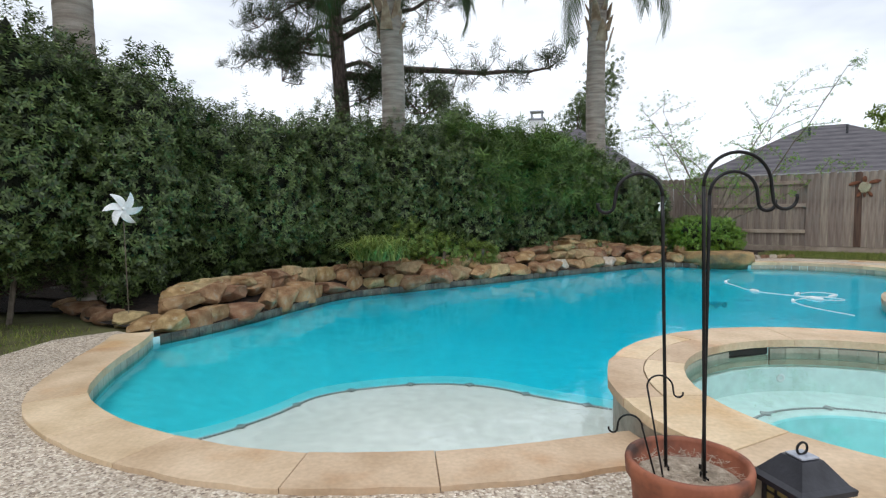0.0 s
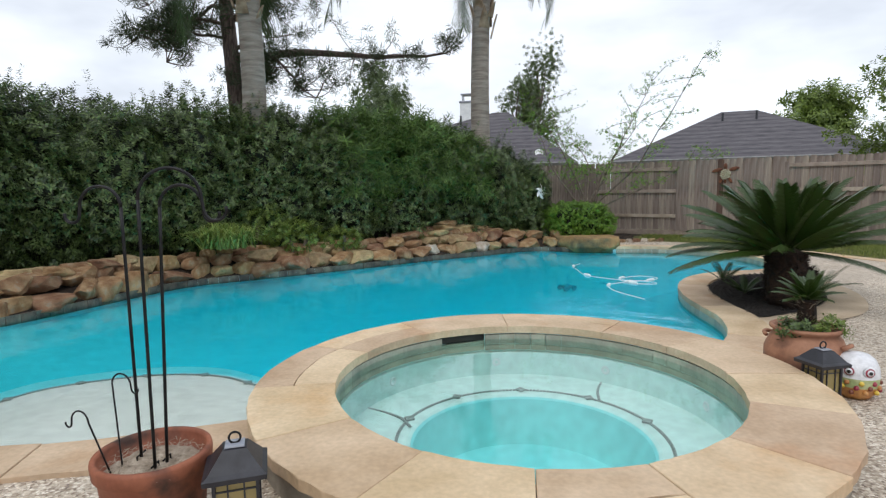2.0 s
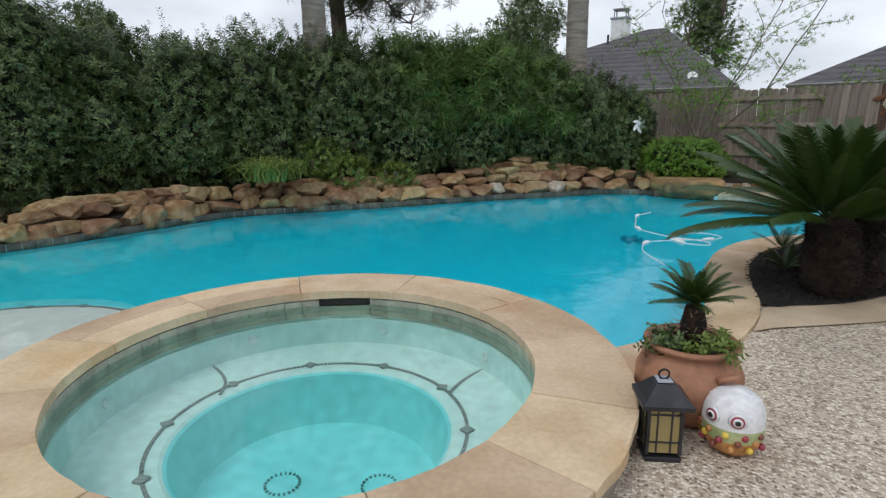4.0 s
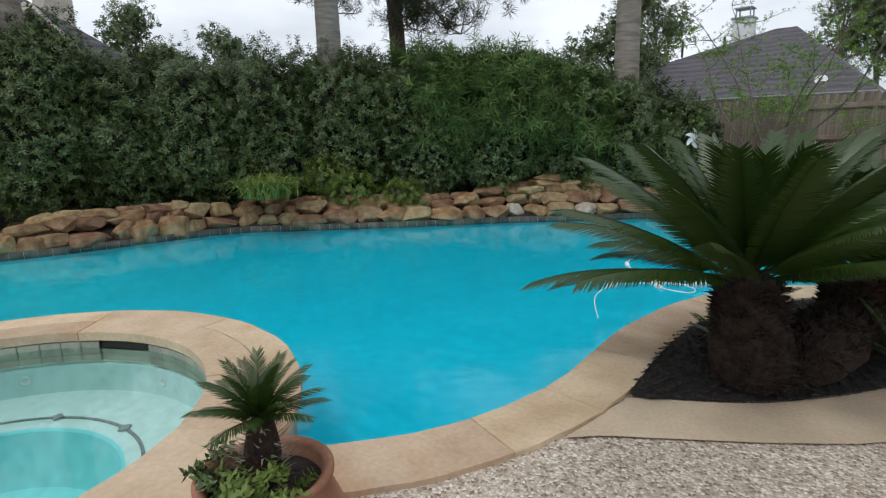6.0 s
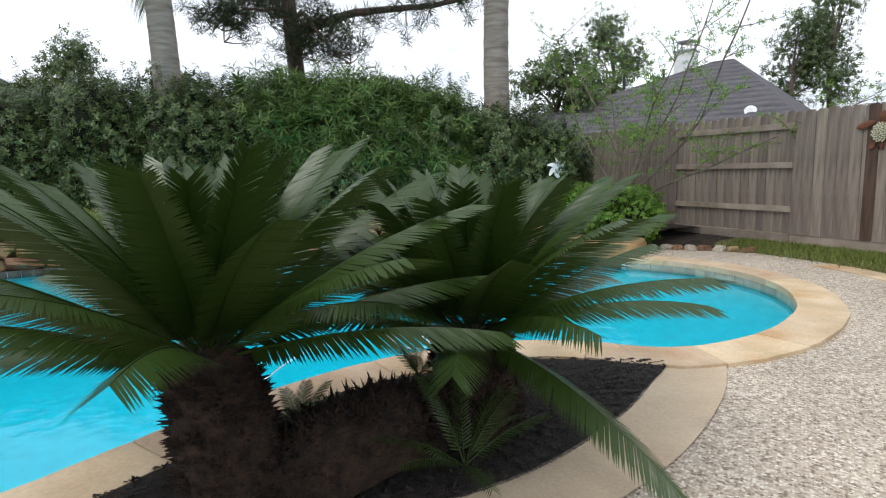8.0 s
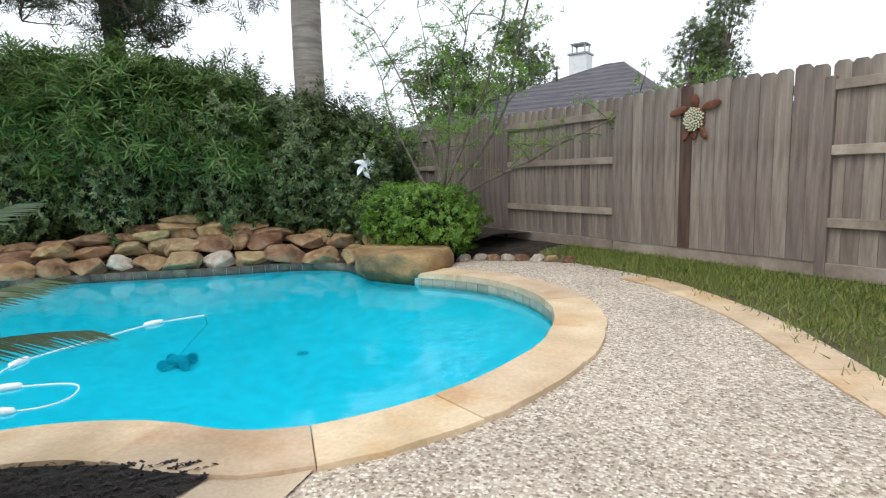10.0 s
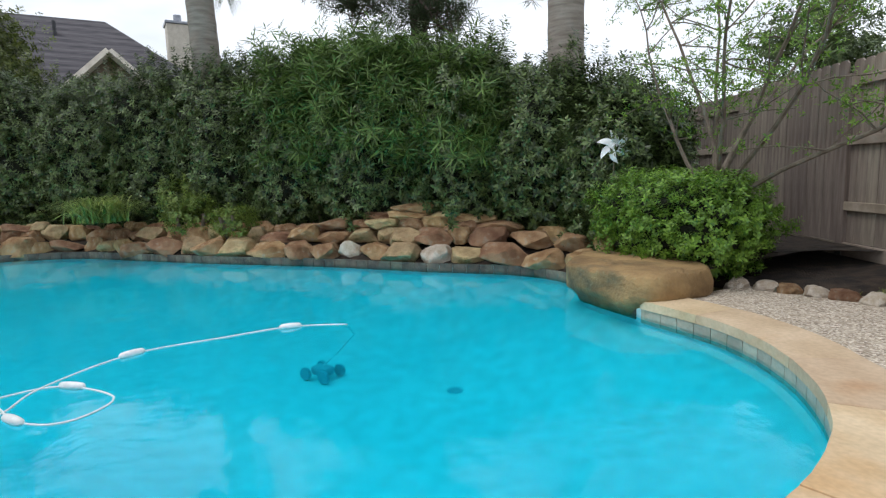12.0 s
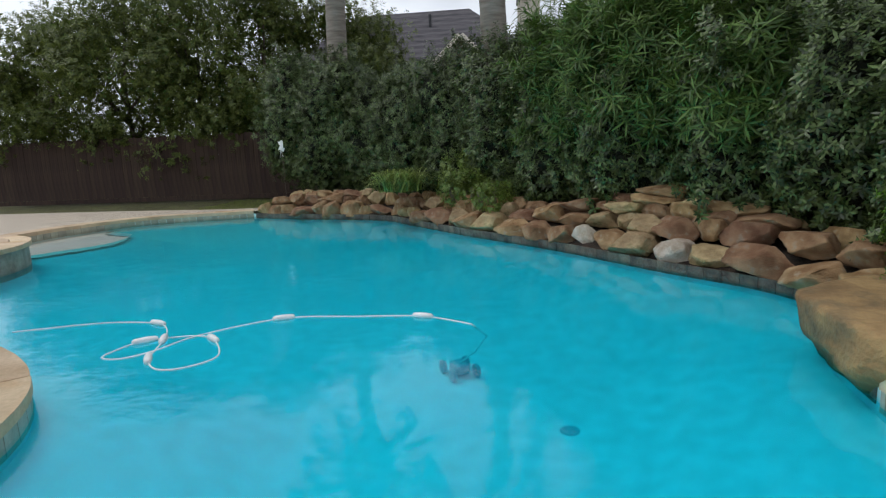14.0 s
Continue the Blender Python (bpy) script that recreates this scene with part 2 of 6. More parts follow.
M_MULCH = surface("dark_mulch", (0.009, 0.007, 0.006), (0.036, 0.028, 0.023), 30, 0.95, 1.0, 90, depth=0.03)
M_CHIP = leafy("bark_chips", (0.006, 0.005, 0.0045), (0.042, 0.032, 0.026), 0.9, 0.0)
M_BED = surface("leaf_litter_soil", (0.012, 0.009, 0.007), (0.055, 0.036, 0.024), 9, 0.95, 1.0, 50, depth=0.03)
M_GROUND = surface("thin_lawn", (0.10, 0.085, 0.04), (0.15, 0.16, 0.055), 3, 0.95, 1.0, 70, depth=0.03)
M_BLADE = leafy("grass_blades", (0.08, 0.14, 0.02), (0.30, 0.32, 0.08), 0.6)
M_FENCE = surface("weathered_cedar", (0.155, 0.12, 0.10), (0.30, 0.245, 0.205), 3.0, 0.85, 0.5, 30, rand=0.24,
                  stretch=(7, 7, 0.5), depth=0.005, spots=(0.10, 0.075, 0.06), spot_scale=1.6, spot_at=0.62)
M_FENCE_DARK = surface("rust_streaked_cedar", (0.05, 0.028, 0.02), (0.12, 0.07, 0.05), 3.0, 0.85, 0.5, 30,
                       stretch=(7, 7, 0.5), depth=0.005)
# Red-brown stain, darkened further for the shade under the side trees.
M_FENCE_RED = surface("shade_darkened_red_cedar", (0.030, 0.017, 0.012), (0.062, 0.034, 0.024), 3.0, 0.85, 0.4, 30, rand=0.2,
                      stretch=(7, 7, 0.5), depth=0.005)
M_RAIL = surface("cedar_rail", (0.22, 0.17, 0.13), (0.40, 0.33, 0.27), 3.0, 0.85, 0.4, 30, rand=0.15, depth=0.005)
M_HEDGE = leafy("hedge_leaves", (0.012, 0.030, 0.007), (0.155, 0.225, 0.068), 0.40, 0.2)
# Near-black: the shade inside the shrubs is put into this colour.
M_HEDGE_IN = surface("hedge_inner_shade", (0.008, 0.012, 0.006), (0.02, 0.025, 0.012), 20, 0.95, 0.6, 60, depth=0.05)
M_WILLOW = leafy("narrow_leaves", (0.04, 0.09, 0.015), (0.17, 0.28, 0.06), 0.5, 0.3)
M_PALMLEAF = leafy("palm_leaflets", (0.025, 0.055, 0.015), (0.06, 0.11, 0.03), 0.5, 0.15)
M_SIDETREE = leafy("feathery_leaves", (0.055, 0.085, 0.015), (0.17, 0.21, 0.045), 0.5, 0.3)
M_BUSH = leafy("bright_bush_leaves", (0.05, 0.13, 0.012), (0.23, 0.40, 0.05), 0.45, 0.3)
M_LONGGRASS = leafy("long_grass_blades", (0.11, 0.17, 0.03), (0.36, 0.44, 0.12), 0.45, 0.3)
M_WEED = leafy("yellow_green_leaves", (0.08, 0.13, 0.02), (0.22, 0.30, 0.06), 0.5, 0.3)
M_TREE = leafy("tree_leaves", (0.05, 0.085, 0.03), (0.14, 0.19, 0.07), 0.5, 0.25)
M_PINE = leafy("pine_needles", (0.03, 0.055, 0.025), (0.09, 0.13, 0.06), 0.6, 0.1)
M_SAGO = leafy("cycad_fronds", (0.016, 0.038, 0.006), (0.044, 0.080, 0.012), 0.35, 0.1)
M_CYCAD = surface("shaggy_cycad_trunk", (0.010, 0.006, 0.004), (0.052, 0.026, 0.015), 22, 0.95, 1.0, 80, depth=0.03)
M_PALM = surface("grey_palm_bark", (0.20, 0.17, 0.145), (0.36, 0.32, 0.28), 2.5, 0.9, 0.5, 30, stretch=(1, 1, 7), depth=0.015)
M_BOOT = surface("dry_palm_boots", (0.20, 0.14, 0.09), (0.42, 0.33, 0.24), 6, 0.9, 0.6, 40, depth=0.015)
M_PINEBARK = surface("pine_bark", (0.07, 0.05, 0.045), (0.19, 0.145, 0.125), 6, 0.95, 1.0, 30, stretch=(3, 3, 0.8), depth=0.03)
M_TWIG = surface("thin_bark", (0.10, 0.08, 0.06), (0.20, 0.165, 0.13), 10, 0.9, 0.4, 60)
M_TERRA = surface("terracotta", (0.20, 0.06, 0.03), (0.34, 0.115, 0.06), 6, 0.7, 0.3, 50, depth=0.004,
                  spots=(0.06, 0.03, 0.022), spot_scale=5.0, spot_at=0.6)
M_TERRA_PALE = surface("aged_terracotta", (0.24, 0.10, 0.055), (0.40, 0.20, 0.12), 6, 0.75, 0.3, 50, depth=0.004,
                       spots=(0.12, 0.06, 0.04), spot_scale=4.0, spot_at=0.6)
M_STRAW = surface("dry_straw", (0.22, 0.17, 0.12), (0.50, 0.42, 0.33), 30, 0.95, 0.8, 90, depth=0.01)
M_IRON = surface("black_iron", (0.008, 0.008, 0.009), (0.022, 0.021, 0.022), 20, 0.45, 0.3, 80, metal=0.6, depth=0.002)
M_LANTERN = surface("black_lantern_plastic", (0.012, 0.012, 0.016), (0.03, 0.03, 0.038), 10, 0.4, 0.1, 60)
M_AMBER = glass_pane("amber_lantern_glass", (0.46, 0.36, 0.15))
M_SOLAR = surface("solar_cell", (0.25, 0.27, 0.32), (0.38, 0.40, 0.45), 20, 0.2, 0.0, 60)
M_WHITE = surface("white_enamel", (0.72, 0.74, 0.74), (0.82, 0.83, 0.83), 6, 0.4, 0.05, 40)
M_BRICK = surface("tan_brick_wall", (0.24, 0.17, 0.12), (0.36, 0.27, 0.20), 5, 0.9, 0.3, 40)
M_TRIM = surface("cream_trim", (0.55, 0.50, 0.42), (0.68, 0.63, 0.55), 5, 0.7, 0.1, 40)
M_RUST = surface("rusty_metal", (0.07, 0.022, 0.010), (0.20, 0.075, 0.035), 14, 0.8, 0.4, 60, depth=0.003)


# ---------------------------------------------------------------- mesh helpers
def link(name, me, material, parent=None, label="", smooth=False):
    ob = new(name, me)
    if material:
        for m in (material if isinstance(material, (list, tuple)) else [material]):
            me.materials.append(m)
    if smooth:
        for p in me.polygons:
            p.use_smooth = True
    if parent:
        ob.parent = parent
    if label:
        ob["label"] = label
    return ob


def part(name, bm, material, parent=None, label="", smooth=False):
    me = bpy.data.meshes.new(name)
    bm.to_mesh(me)
    bm.free()
    return link(name, me, material, parent, label, smooth)


def raw(name, verts, faces, material, parent=None, label="", smooth=False):
    me = bpy.data.meshes.new(name)
    me.from_pydata([tuple(v) for v in verts], [], faces)
    me.update()
    return link(name, me, material, parent, label, smooth)


def thing(name, label, category, group="", kind="", at=(0, 0, 0)):
    ob = tagged(new(name), label, category, group, kind)
    ob.empty_display_size = 0.1
    ob.location = at
    return ob


def box(bm, cx, cy, cz, sx, sy, sz, rot=0.0, bevel=0.0):
    r = bmesh.ops.create_cube(bm, size=1.0)
    m = Matrix.Translation((cx, cy, cz)) @ Matrix.Rotation(rot, 4, 'Z') @ Matrix.Diagonal((sx, sy, sz, 1))
    bmesh.ops.transform(bm, matrix=m, verts=r["verts"])
    if bevel:
        es = list({e for v in r["verts"] for e in v.link_edges})
        bmesh.ops.bevel(bm, geom=es, offset=bevel, segments=2, affect='EDGES', profile=0.5)
    return r["verts"]


def lathe(bm, prof, n=32, at=(0, 0, 0)):
    rings = []
    for r, z in prof:
        rings.append([bm.verts.new((at[0] + r * math.cos(2 * math.pi * i / n), at[1] + r * math.sin(2 * math.pi * i / n), at[2] + z))
                      for i in range(n)])
    for a, b in zip(rings, rings[1:]):
        for i in range(n):
            bm.faces.new((a[i], a[(i + 1) % n], b[(i + 1) % n], b[i]))
    return rings


def tube(bm, pts, radii, n=8, cap=True):
    """A round bar along pts; radii: one or one for each point."""
    pts = [Vector(p) for p in pts]
    if not isinstance(radii, (list, tuple)):
        radii = [radii] * len(pts)
    rings = []
    up = Vector((0.13, 0.31, 0.94))
    for i, p in enumerate(pts):
        t = (pts[min(i + 1, len(pts) - 1)] - pts[max(i - 1, 0)])
        t = t.normalized() if t.length > 1e-9 else Vector((0, 0, 1))
        side = t.cross(up)
        if side.length < 1e-3:
            side = t.cross(Vector((1, 0, 0)))
        side.normalize()
        u = side.cross(t)
        rings.append([bm.verts.new(p + radii[i] * (math.cos(2 * math.pi * k / n) * side + math.sin(2 * math.pi * k / n) * u)) for k in range(n)])
    for a, b in zip(rings, rings[1:]):
        for k in range(n):
            bm.faces.new((a[k], a[(k + 1) % n], b[(k + 1) % n], b[k]))
    if cap:
        bm.faces.new(rings[0][::-1])
        bm.faces.new(rings[-1])
    return rings


def smooth_line(pts, step=0.12, closed=False):
    """A Catmull-Rom line through the points, at about even steps."""
    P = [np.array(p, float) for p in pts]
    n = len(P)
    out = []
    for i in range(n if closed else n - 1):
        if closed:
            a, b, c, d = P[(i - 1) % n], P[i], P[(i + 1) % n], P[(i + 2) % n]
        else:
            a, b, c, d = P[max(i - 1, 0)], P[i], P[i + 1], P[min(i + 2, n - 1)]
        k = max(2, int(np.linalg.norm(c - b) / step))
        for j in range(k):
            t = j / k
            out.append(0.5 * (2 * b + (c - a) * t + (2 * a - 5 * b + 4 * c - d) * t * t + (3 * b - a - 3 * c + d) * t ** 3))
    if not closed:
        out.append(P[-1])
    return np.array(out)


def normals_right(L):
    T = np.gradient(L[:, :2], axis=0)
    T /= np.linalg.norm(T, axis=1)[:, None] + 1e-9
    return np.stack([T[:, 1], -T[:, 0]], 1)


def along(L):
    return np.concatenate([[0], np.cumsum(np.linalg.norm(np.diff(L[:, :2], axis=0), axis=1))])


def at_length(L, S, s):
    return np.array([np.interp(s, S, L[:, k]) for k in range(L.shape[1])])


def fill(name, loops, z, material, label="", category="", kind="structure", parent=None):
    """A flat sheet bounded by the first loop, with the other loops as holes."""
    bm = bmesh.new()
    edges = []
    for lp in loops:
        vs = [bm.verts.new((p[0], p[1], z)) for p in lp]
        edges += [bm.edges.new((vs[i], vs[(i + 1) % len(vs)])) for i in range(len(vs))]
    bmesh.ops.triangle_fill(bm, use_beauty=True, use_dissolve=False, edges=edges)
    bmesh.ops.recalc_face_normals(bm, faces=bm.faces[:])
    if bm.faces and sum(f.normal.z for f in bm.faces) < 0:
        bmesh.ops.reverse_faces(bm, faces=bm.faces[:])
    ob = part(name, bm, material, parent)
    return tagged(ob, label, category, kind=kind)


def scatter(template, faces, pos, rot, scale):
    """Copies of a small mesh, joined: template (V,3), rot (N,3,3), scale (N,)."""
    V = np.einsum('nij,vj->nvi', rot, template) * scale[:, None, None] + pos[:, None, :]
    N, k = len(pos), len(template)
    F = [tuple(i + k * j for i in f) for j in range(N) for f in faces]
    return V.reshape(-1, 3), F


def aim(D, rng, spin=True):
    """Rotations whose z axis is D, with a random spin."""
    D = D / (np.linalg.norm(D, axis=1)[:, None] + 1e-9)
    R0 = rng.normal(size=D.shape)
    X = R0 - (R0 * D).sum(1)[:, None] * D
    X /= np.linalg.norm(X, axis=1)[:, None] + 1e-9
    return np.stack([X, np.cross(D, X), D], 2)


def fast_mesh(name, V, F, material, parent=None, label=""):
    """A mesh from an array of vertices and equal-sized faces."""
    me = bpy.data.meshes.new(name)
    F = np.array(F, dtype=np.int32)
    me.vertices.add(len(V))
    me.vertices.foreach_set("co", np.asarray(V, dtype=np.float32).ravel())
    k = F.shape[1]
    me.loops.add(F.size)
    me.loops.foreach_set("vertex_index", F.ravel())
    me.polygons.add(len(F))
    me.polygons.foreach_set("loop_start", np.arange(0, F.size, k, dtype=np.int32))
    me.update(calc_edges=True)
    return link(name, me, material, parent, label)


def sprig(n, length, width, reach, tilt, rng, fold=0.25):
    """A twig end with n leaves: vertices and triangles."""
    V, F = [], []
    for i in range(n):
        a = 2.399 * i + rng.uniform(-0.3, 0.3)
        h = reach * (i / max(n - 1, 1)) ** 0.8
        el = tilt + rng.uniform(-0.3, 0.3)
        d = np.array([math.cos(a) * math.cos(el), math.sin(a) * math.cos(el), math.sin(el)])
        s = np.array([-math.sin(a), math.cos(a), 0])
        u = np.cross(d, s)
        b = np.array([0, 0, h])
        k = len(V)
        le = length * rng.uniform(0.75, 1.15)
        V += [b, b + d * le * 0.45 + s * width / 2 - u * width * fold, b + d * le * 0.45 - s * width / 2 - u * width * fold, b + d * le - u * le * 0.12]
        F += [(k, k + 1, k + 3), (k, k + 3, k + 2)]
    return np.array(V), F


def crown(name, pts, dirs, template, material, parent, rng, size=(0.8, 1.25), label=""):
    V0, F0 = template
    R = aim(dirs, rng)
    sc = rng.uniform(size[0], size[1], len(pts))
    V = (np.einsum('nij,vj->nvi', R, V0) * sc[:, None, None] + pts[:, None, :]).reshape(-1, 3)
    F = (np.array(F0)[None] + (np.arange(len(pts)) * len(V0))[:, None, None]).reshape(-1, 3)
    return fast_mesh(name, V, F, material, parent, label)


def bulge(d, rough, seed):
    """How far an uneven shrub swells in direction d: lumps, boughs and tufts."""
    o = Vector((seed, seed, seed))
    return 1 + rough * (noise.noise(d * 2.1 + o) + 0.7 * noise.noise(d * 5.0 + o + Vector((9, 9, 9))) + 0.45 * noise.noise(d * 11.0 + o + Vector((4, 4, 4))))


def lump(rng, n, centre, radii, squash=2.6, rough=0.22, seed=0.0, depth=0.3):
    """Points and outward directions on an uneven shrub hull."""
    D = rng.normal(size=(n, 3))
    D /= np.linalg.norm(D, axis=1)[:, None]
    e = squash
    k = (np.abs(D) ** e).sum(1) ** (-1 / e)
    out = np.empty((n, 3))
    for i in range(n):
        out[i] = D[i] * k[i] * bulge(Vector(D[i]), rough, seed)
    dep = 1 - depth * rng.uniform(0, 1, n) ** 1.6
    P = out * np.array(radii) * dep[:, None] + np.array(centre)
    N = D / np.array(radii) * min(radii)
    return P, N


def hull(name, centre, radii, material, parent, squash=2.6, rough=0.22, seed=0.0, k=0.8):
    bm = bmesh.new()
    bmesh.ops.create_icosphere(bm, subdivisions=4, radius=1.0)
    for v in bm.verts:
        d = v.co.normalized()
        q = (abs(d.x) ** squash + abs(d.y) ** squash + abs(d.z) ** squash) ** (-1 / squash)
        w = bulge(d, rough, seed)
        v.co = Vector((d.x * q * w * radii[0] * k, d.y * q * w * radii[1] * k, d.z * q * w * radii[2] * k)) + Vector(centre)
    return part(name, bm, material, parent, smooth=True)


# ---------------------------------------------------------------- plan of the pool
WATER_Z, COPE_Z, COPE_W, FLOOR_Z = -0.10, 0.03, 0.36, -0.6
SPA_C, SPA_OUT, SPA_IN, SPA_TOP = (3.68, 3.56), 1.715, 1.24, 0.205
FRONT = smooth_line([(-2.5, 5.62), (-2.32, 5.2), (-2.05, 4.37), (-1.69, 3.67), (-1.14, 3.23), (-0.47, 2.94), (0.15, 2.81), (0.78, 2.85),
                     (1.33, 2.98), (2.02, 3.24)])
RIGHT = smooth_line([(5.07, 4.5), (5.24, 4.64), (5.45, 4.85), (5.62, 5.09), (5.78, 5.44), (5.9, 5.9), (5.93, 6.5), (5.99, 7.1), (6.18, 7.8),
                     (6.5, 8.38), (6.9, 8.8), (7.35, 9.03), (7.82, 9.1), (8.2, 9.38), (8.56, 10.0), (8.72, 10.7), (8.72, 11.2),
                     (8.62, 11.7), (8.40, 12.15), (7.96, 12.62), (7.39, 12.92), (6.66, 13.0)])
ROCKS = smooth_line([(6.6, 13.02), (5.9, 13.15), (5.2, 13.58), (4.45, 13.42), (3.6, 12.75), (2.5, 11.98), (1.75, 11.35), (0.95, 10.65),
                     (-0.2, 9.75), (-1.25, 8.9), (-1.66, 7.9), (-1.95, 6.9), (-2.2, 6.2), (-2.46, 5.7)])
a0, a1 = math.atan2(3.24 - SPA_C[1], 2.02 - SPA_C[0]) % (2 * math.pi), math.atan2(4.5 - SPA_C[1], 5.07 - SPA_C[0])
SPA_BACK = np.array([(SPA_C[0] + 1.66 * math.cos(a), SPA_C[1] + 1.66 * math.sin(a)) for a in np.linspace(a0, a1, 30)[1:-1]])
SPA_FRONT = np.array([(SPA_C[0] + 1.5 * math.cos(a), SPA_C[1] + 1.5 * math.sin(a)) for a in np.linspace(a0, a1 + 2 * math.pi, 40)[1:-1]])
POOL = np.concatenate([FRONT, SPA_BACK, RIGHT, ROCKS[1:-1]])

# ground to the horizon
far = 600.0
fill("ground", [[(-far, -far), (far, -far), (far, far), (-far, far)], np.concatenate([FRONT, SPA_FRONT, RIGHT, ROCKS[1:-1]])], -0.045, M_GROUND,
     "thin patchy lawn and bare soil", "ground")

# deck of exposed aggregate
DECK_EDGE = [(6.75, 14.2), (7.6, 14.57), (8.33, 14.2), (8.93, 13.79), (9.42, 13.38), (9.8, 12.83), (10.08, 12.38), (10.3, 11.9), (10.55, 11.1),
             (11.3, 9), (12, 6), (12.4, -4), (-4, -4), (-3.7, 1.5), (-3.35, 4.4), (-3.38, 5.3), (-3.0, 5.75)]
fo = FRONT + 0.12 * normals_right(FRONT)
ro = RIGHT + 0.12 * normals_right(RIGHT)
fill("deck", [np.concatenate([fo, SPA_FRONT, ro, np.array(DECK_EDGE)])], 0.0, M_DECK,
     "pool deck of exposed tan and grey pebble aggregate", "deck")

# outline of the shallow sun shelf
SHELF = smooth_line([(-1.12, 3.30), (-0.72, 3.42), (-0.41, 3.84), (-0.2, 4.29), (0.2, 4.55), (0.69, 4.69), (1.18, 4.64), (1.62, 4.4), (2.1, 4.18)], 0.08)

# basin
GX, GY = np.meshgrid(np.arange(-2.6, 8.9, 0.16), np.arange(2.7, 13.8, 0.16))
GP = np.column_stack([GX.ravel(), GY.ravel()])
GD = np.sqrt(((GP[:, None, :] - POOL[None, :, :]) ** 2).sum(2)).min(1)
PA, PB = POOL, np.roll(POOL, -1, 0)
crossing = (PA[None, :, 1] > GP[:, None, 1]) != (PB[None, :, 1] > GP[:, None, 1])
xs = PA[None, :, 0] + (GP[:, None, 1] - PA[None, :, 1]) / (PB[None, :, 1] - PA[None, :, 1] + 1e-12) * (PB[None, :, 0] - PA[None, :, 0])
inside = ((crossing & (GP[:, None, 0] < xs)).sum(1) % 2 == 1) & (GD > 0.08)
GP, GD = GP[inside], GD[inside]
nP = len(POOL)
EDGE_PTS = np.concatenate([POOL, SHELF])
tri = geometry.delaunay_2d_cdt([Vector(p) for p in POOL] + [Vector(p) for p in GP], [(k, (k + 1) % nP) for k in range(nP)], [], 1, 1e-5)
bm = bmesh.new()
bv = []
for p in tri[0]:
    d = float(np.sqrt(((EDGE_PTS - np.array(p)) ** 2).sum(1)).min())
    u = min(1.0, d / 1.5)
    bv.append(bm.verts.new((p[0], p[1], -0.19 + (FLOOR_Z + 0.19) * (u * u * (3 - 2 * u)) ** 0.8)))
for f in tri[2]:
    bm.faces.new([bv[k] for k in f])
for k in range(nP):
    p, q = POOL[k], POOL[(k + 1) % nP]
    bm.faces.new([bm.verts.new((p[0], p[1], -0.195)), bm.verts.new((q[0], q[1], -0.195)), bm.verts.new((q[0], q[1], -0.04)), bm.verts.new((p[0], p[1], -0.04))])
bmesh.ops.recalc_face_normals(bm, faces=bm.faces[:])
for f in bm.faces:
    f.smooth = True
tagged(part("pool_basin", bm, M_PLASTER), "pale blue plastered swimming pool basin", "pool", kind="structure")

wl_ob = fill("water", [POOL], WATER_Z, M_WATER, "clear turquoise pool water with light ripples", "water")

# shallow sun shelf with its mosaic line
sh = np.concatenate([SHELF, [(2.2, 3.6), (2.1, 3.25)], FRONT[FRONT[:, 0] > -1.1][::-1] + np.array((0, 0.01))])
shelf = fill("sun_shelf", [sh], -0.18, M_SHELF, "white plastered shallow sun shelf under water", "pool shelf")
fill("deep_water", [np.concatenate([FRONT[FRONT[:, 0] < -1.2], SHELF, SPA_BACK[SPA_BACK[:, 1] > 4.22], RIGHT, ROCKS[1:-1]])], WATER_Z - 0.02, M_DEEP,
     "turquoise body of the pool water", "water")


def mosaic(line, z, parent, every=0.48, tile=0.022, skip=1):
    """A row of small tiles with a diamond at even spaces."""
    S = along(line)
    bm = bmesh.new()
    N = normals_right(line)
    s = 0.0
    while s < S[-1]:
        p, nn = at_length(line, S, s), at_length(N, S, s)
        box(bm, p[0], p[1], z + 0.003, tile, tile, 0.008, math.atan2(nn[1], nn[0]))
        s += tile * 1.35
    part("mosaic_line", bm, M_MOSAIC, parent)
    s = every * 0.5
    while s < S[-1]:
        p, nn = at_length(line, S, s), at_length(N, S, s)
        bm = bmesh.new()
        box(bm, p[0], p[1], z + 0.006, 0.06, 0.06, 0.012, math.atan2(nn[1], nn[0]) + math.pi / 4)
        part("diamond_tile", bm, M_MOSAIC, parent)
        s += every


mosaic(SHELF + 0.04 * normals_right(SHELF), -0.178, shelf, 0.5)

# ---------------------------------------------------------------- spa
spa = thing("spa", "round raised plastered spa with blue-green water", "spa", kind="structure")
bm = bmesh.new()
lathe(bm, [(SPA_OUT - 0.04, -1.0), (SPA_OUT - 0.04, 0.15)], 96, (*SPA_C, 0))
part("outer_wall", bm, surface("spa_wall_tile", (0.22, 0.19, 0.15), (0.36, 0.32, 0.26), 8, 0.6, 0.3, 40), spa, smooth=True)
bm = bmesh.new()
lathe(bm, [(SPA_IN + 0.02, 0.15), (SPA_IN + 0.02, -0.02), (SPA_IN, -0.03), (SPA_IN, -0.22), (0.80, -0.235), (0.76, -0.26), (0.70, -0.60), (0.001, -0.62)], 96, (*SPA_C, 0))
part("basin", bm, M_SPA, spa, smooth=False)
ring = np.array([(SPA_C[0] + 0.87 * math.cos(a), SPA_C[1] + 0.87 * math.sin(a)) for a in np.linspace(0, 2 * math.pi, 120)])
mosaic(ring, -0.230, spa, 0.54, 0.02)
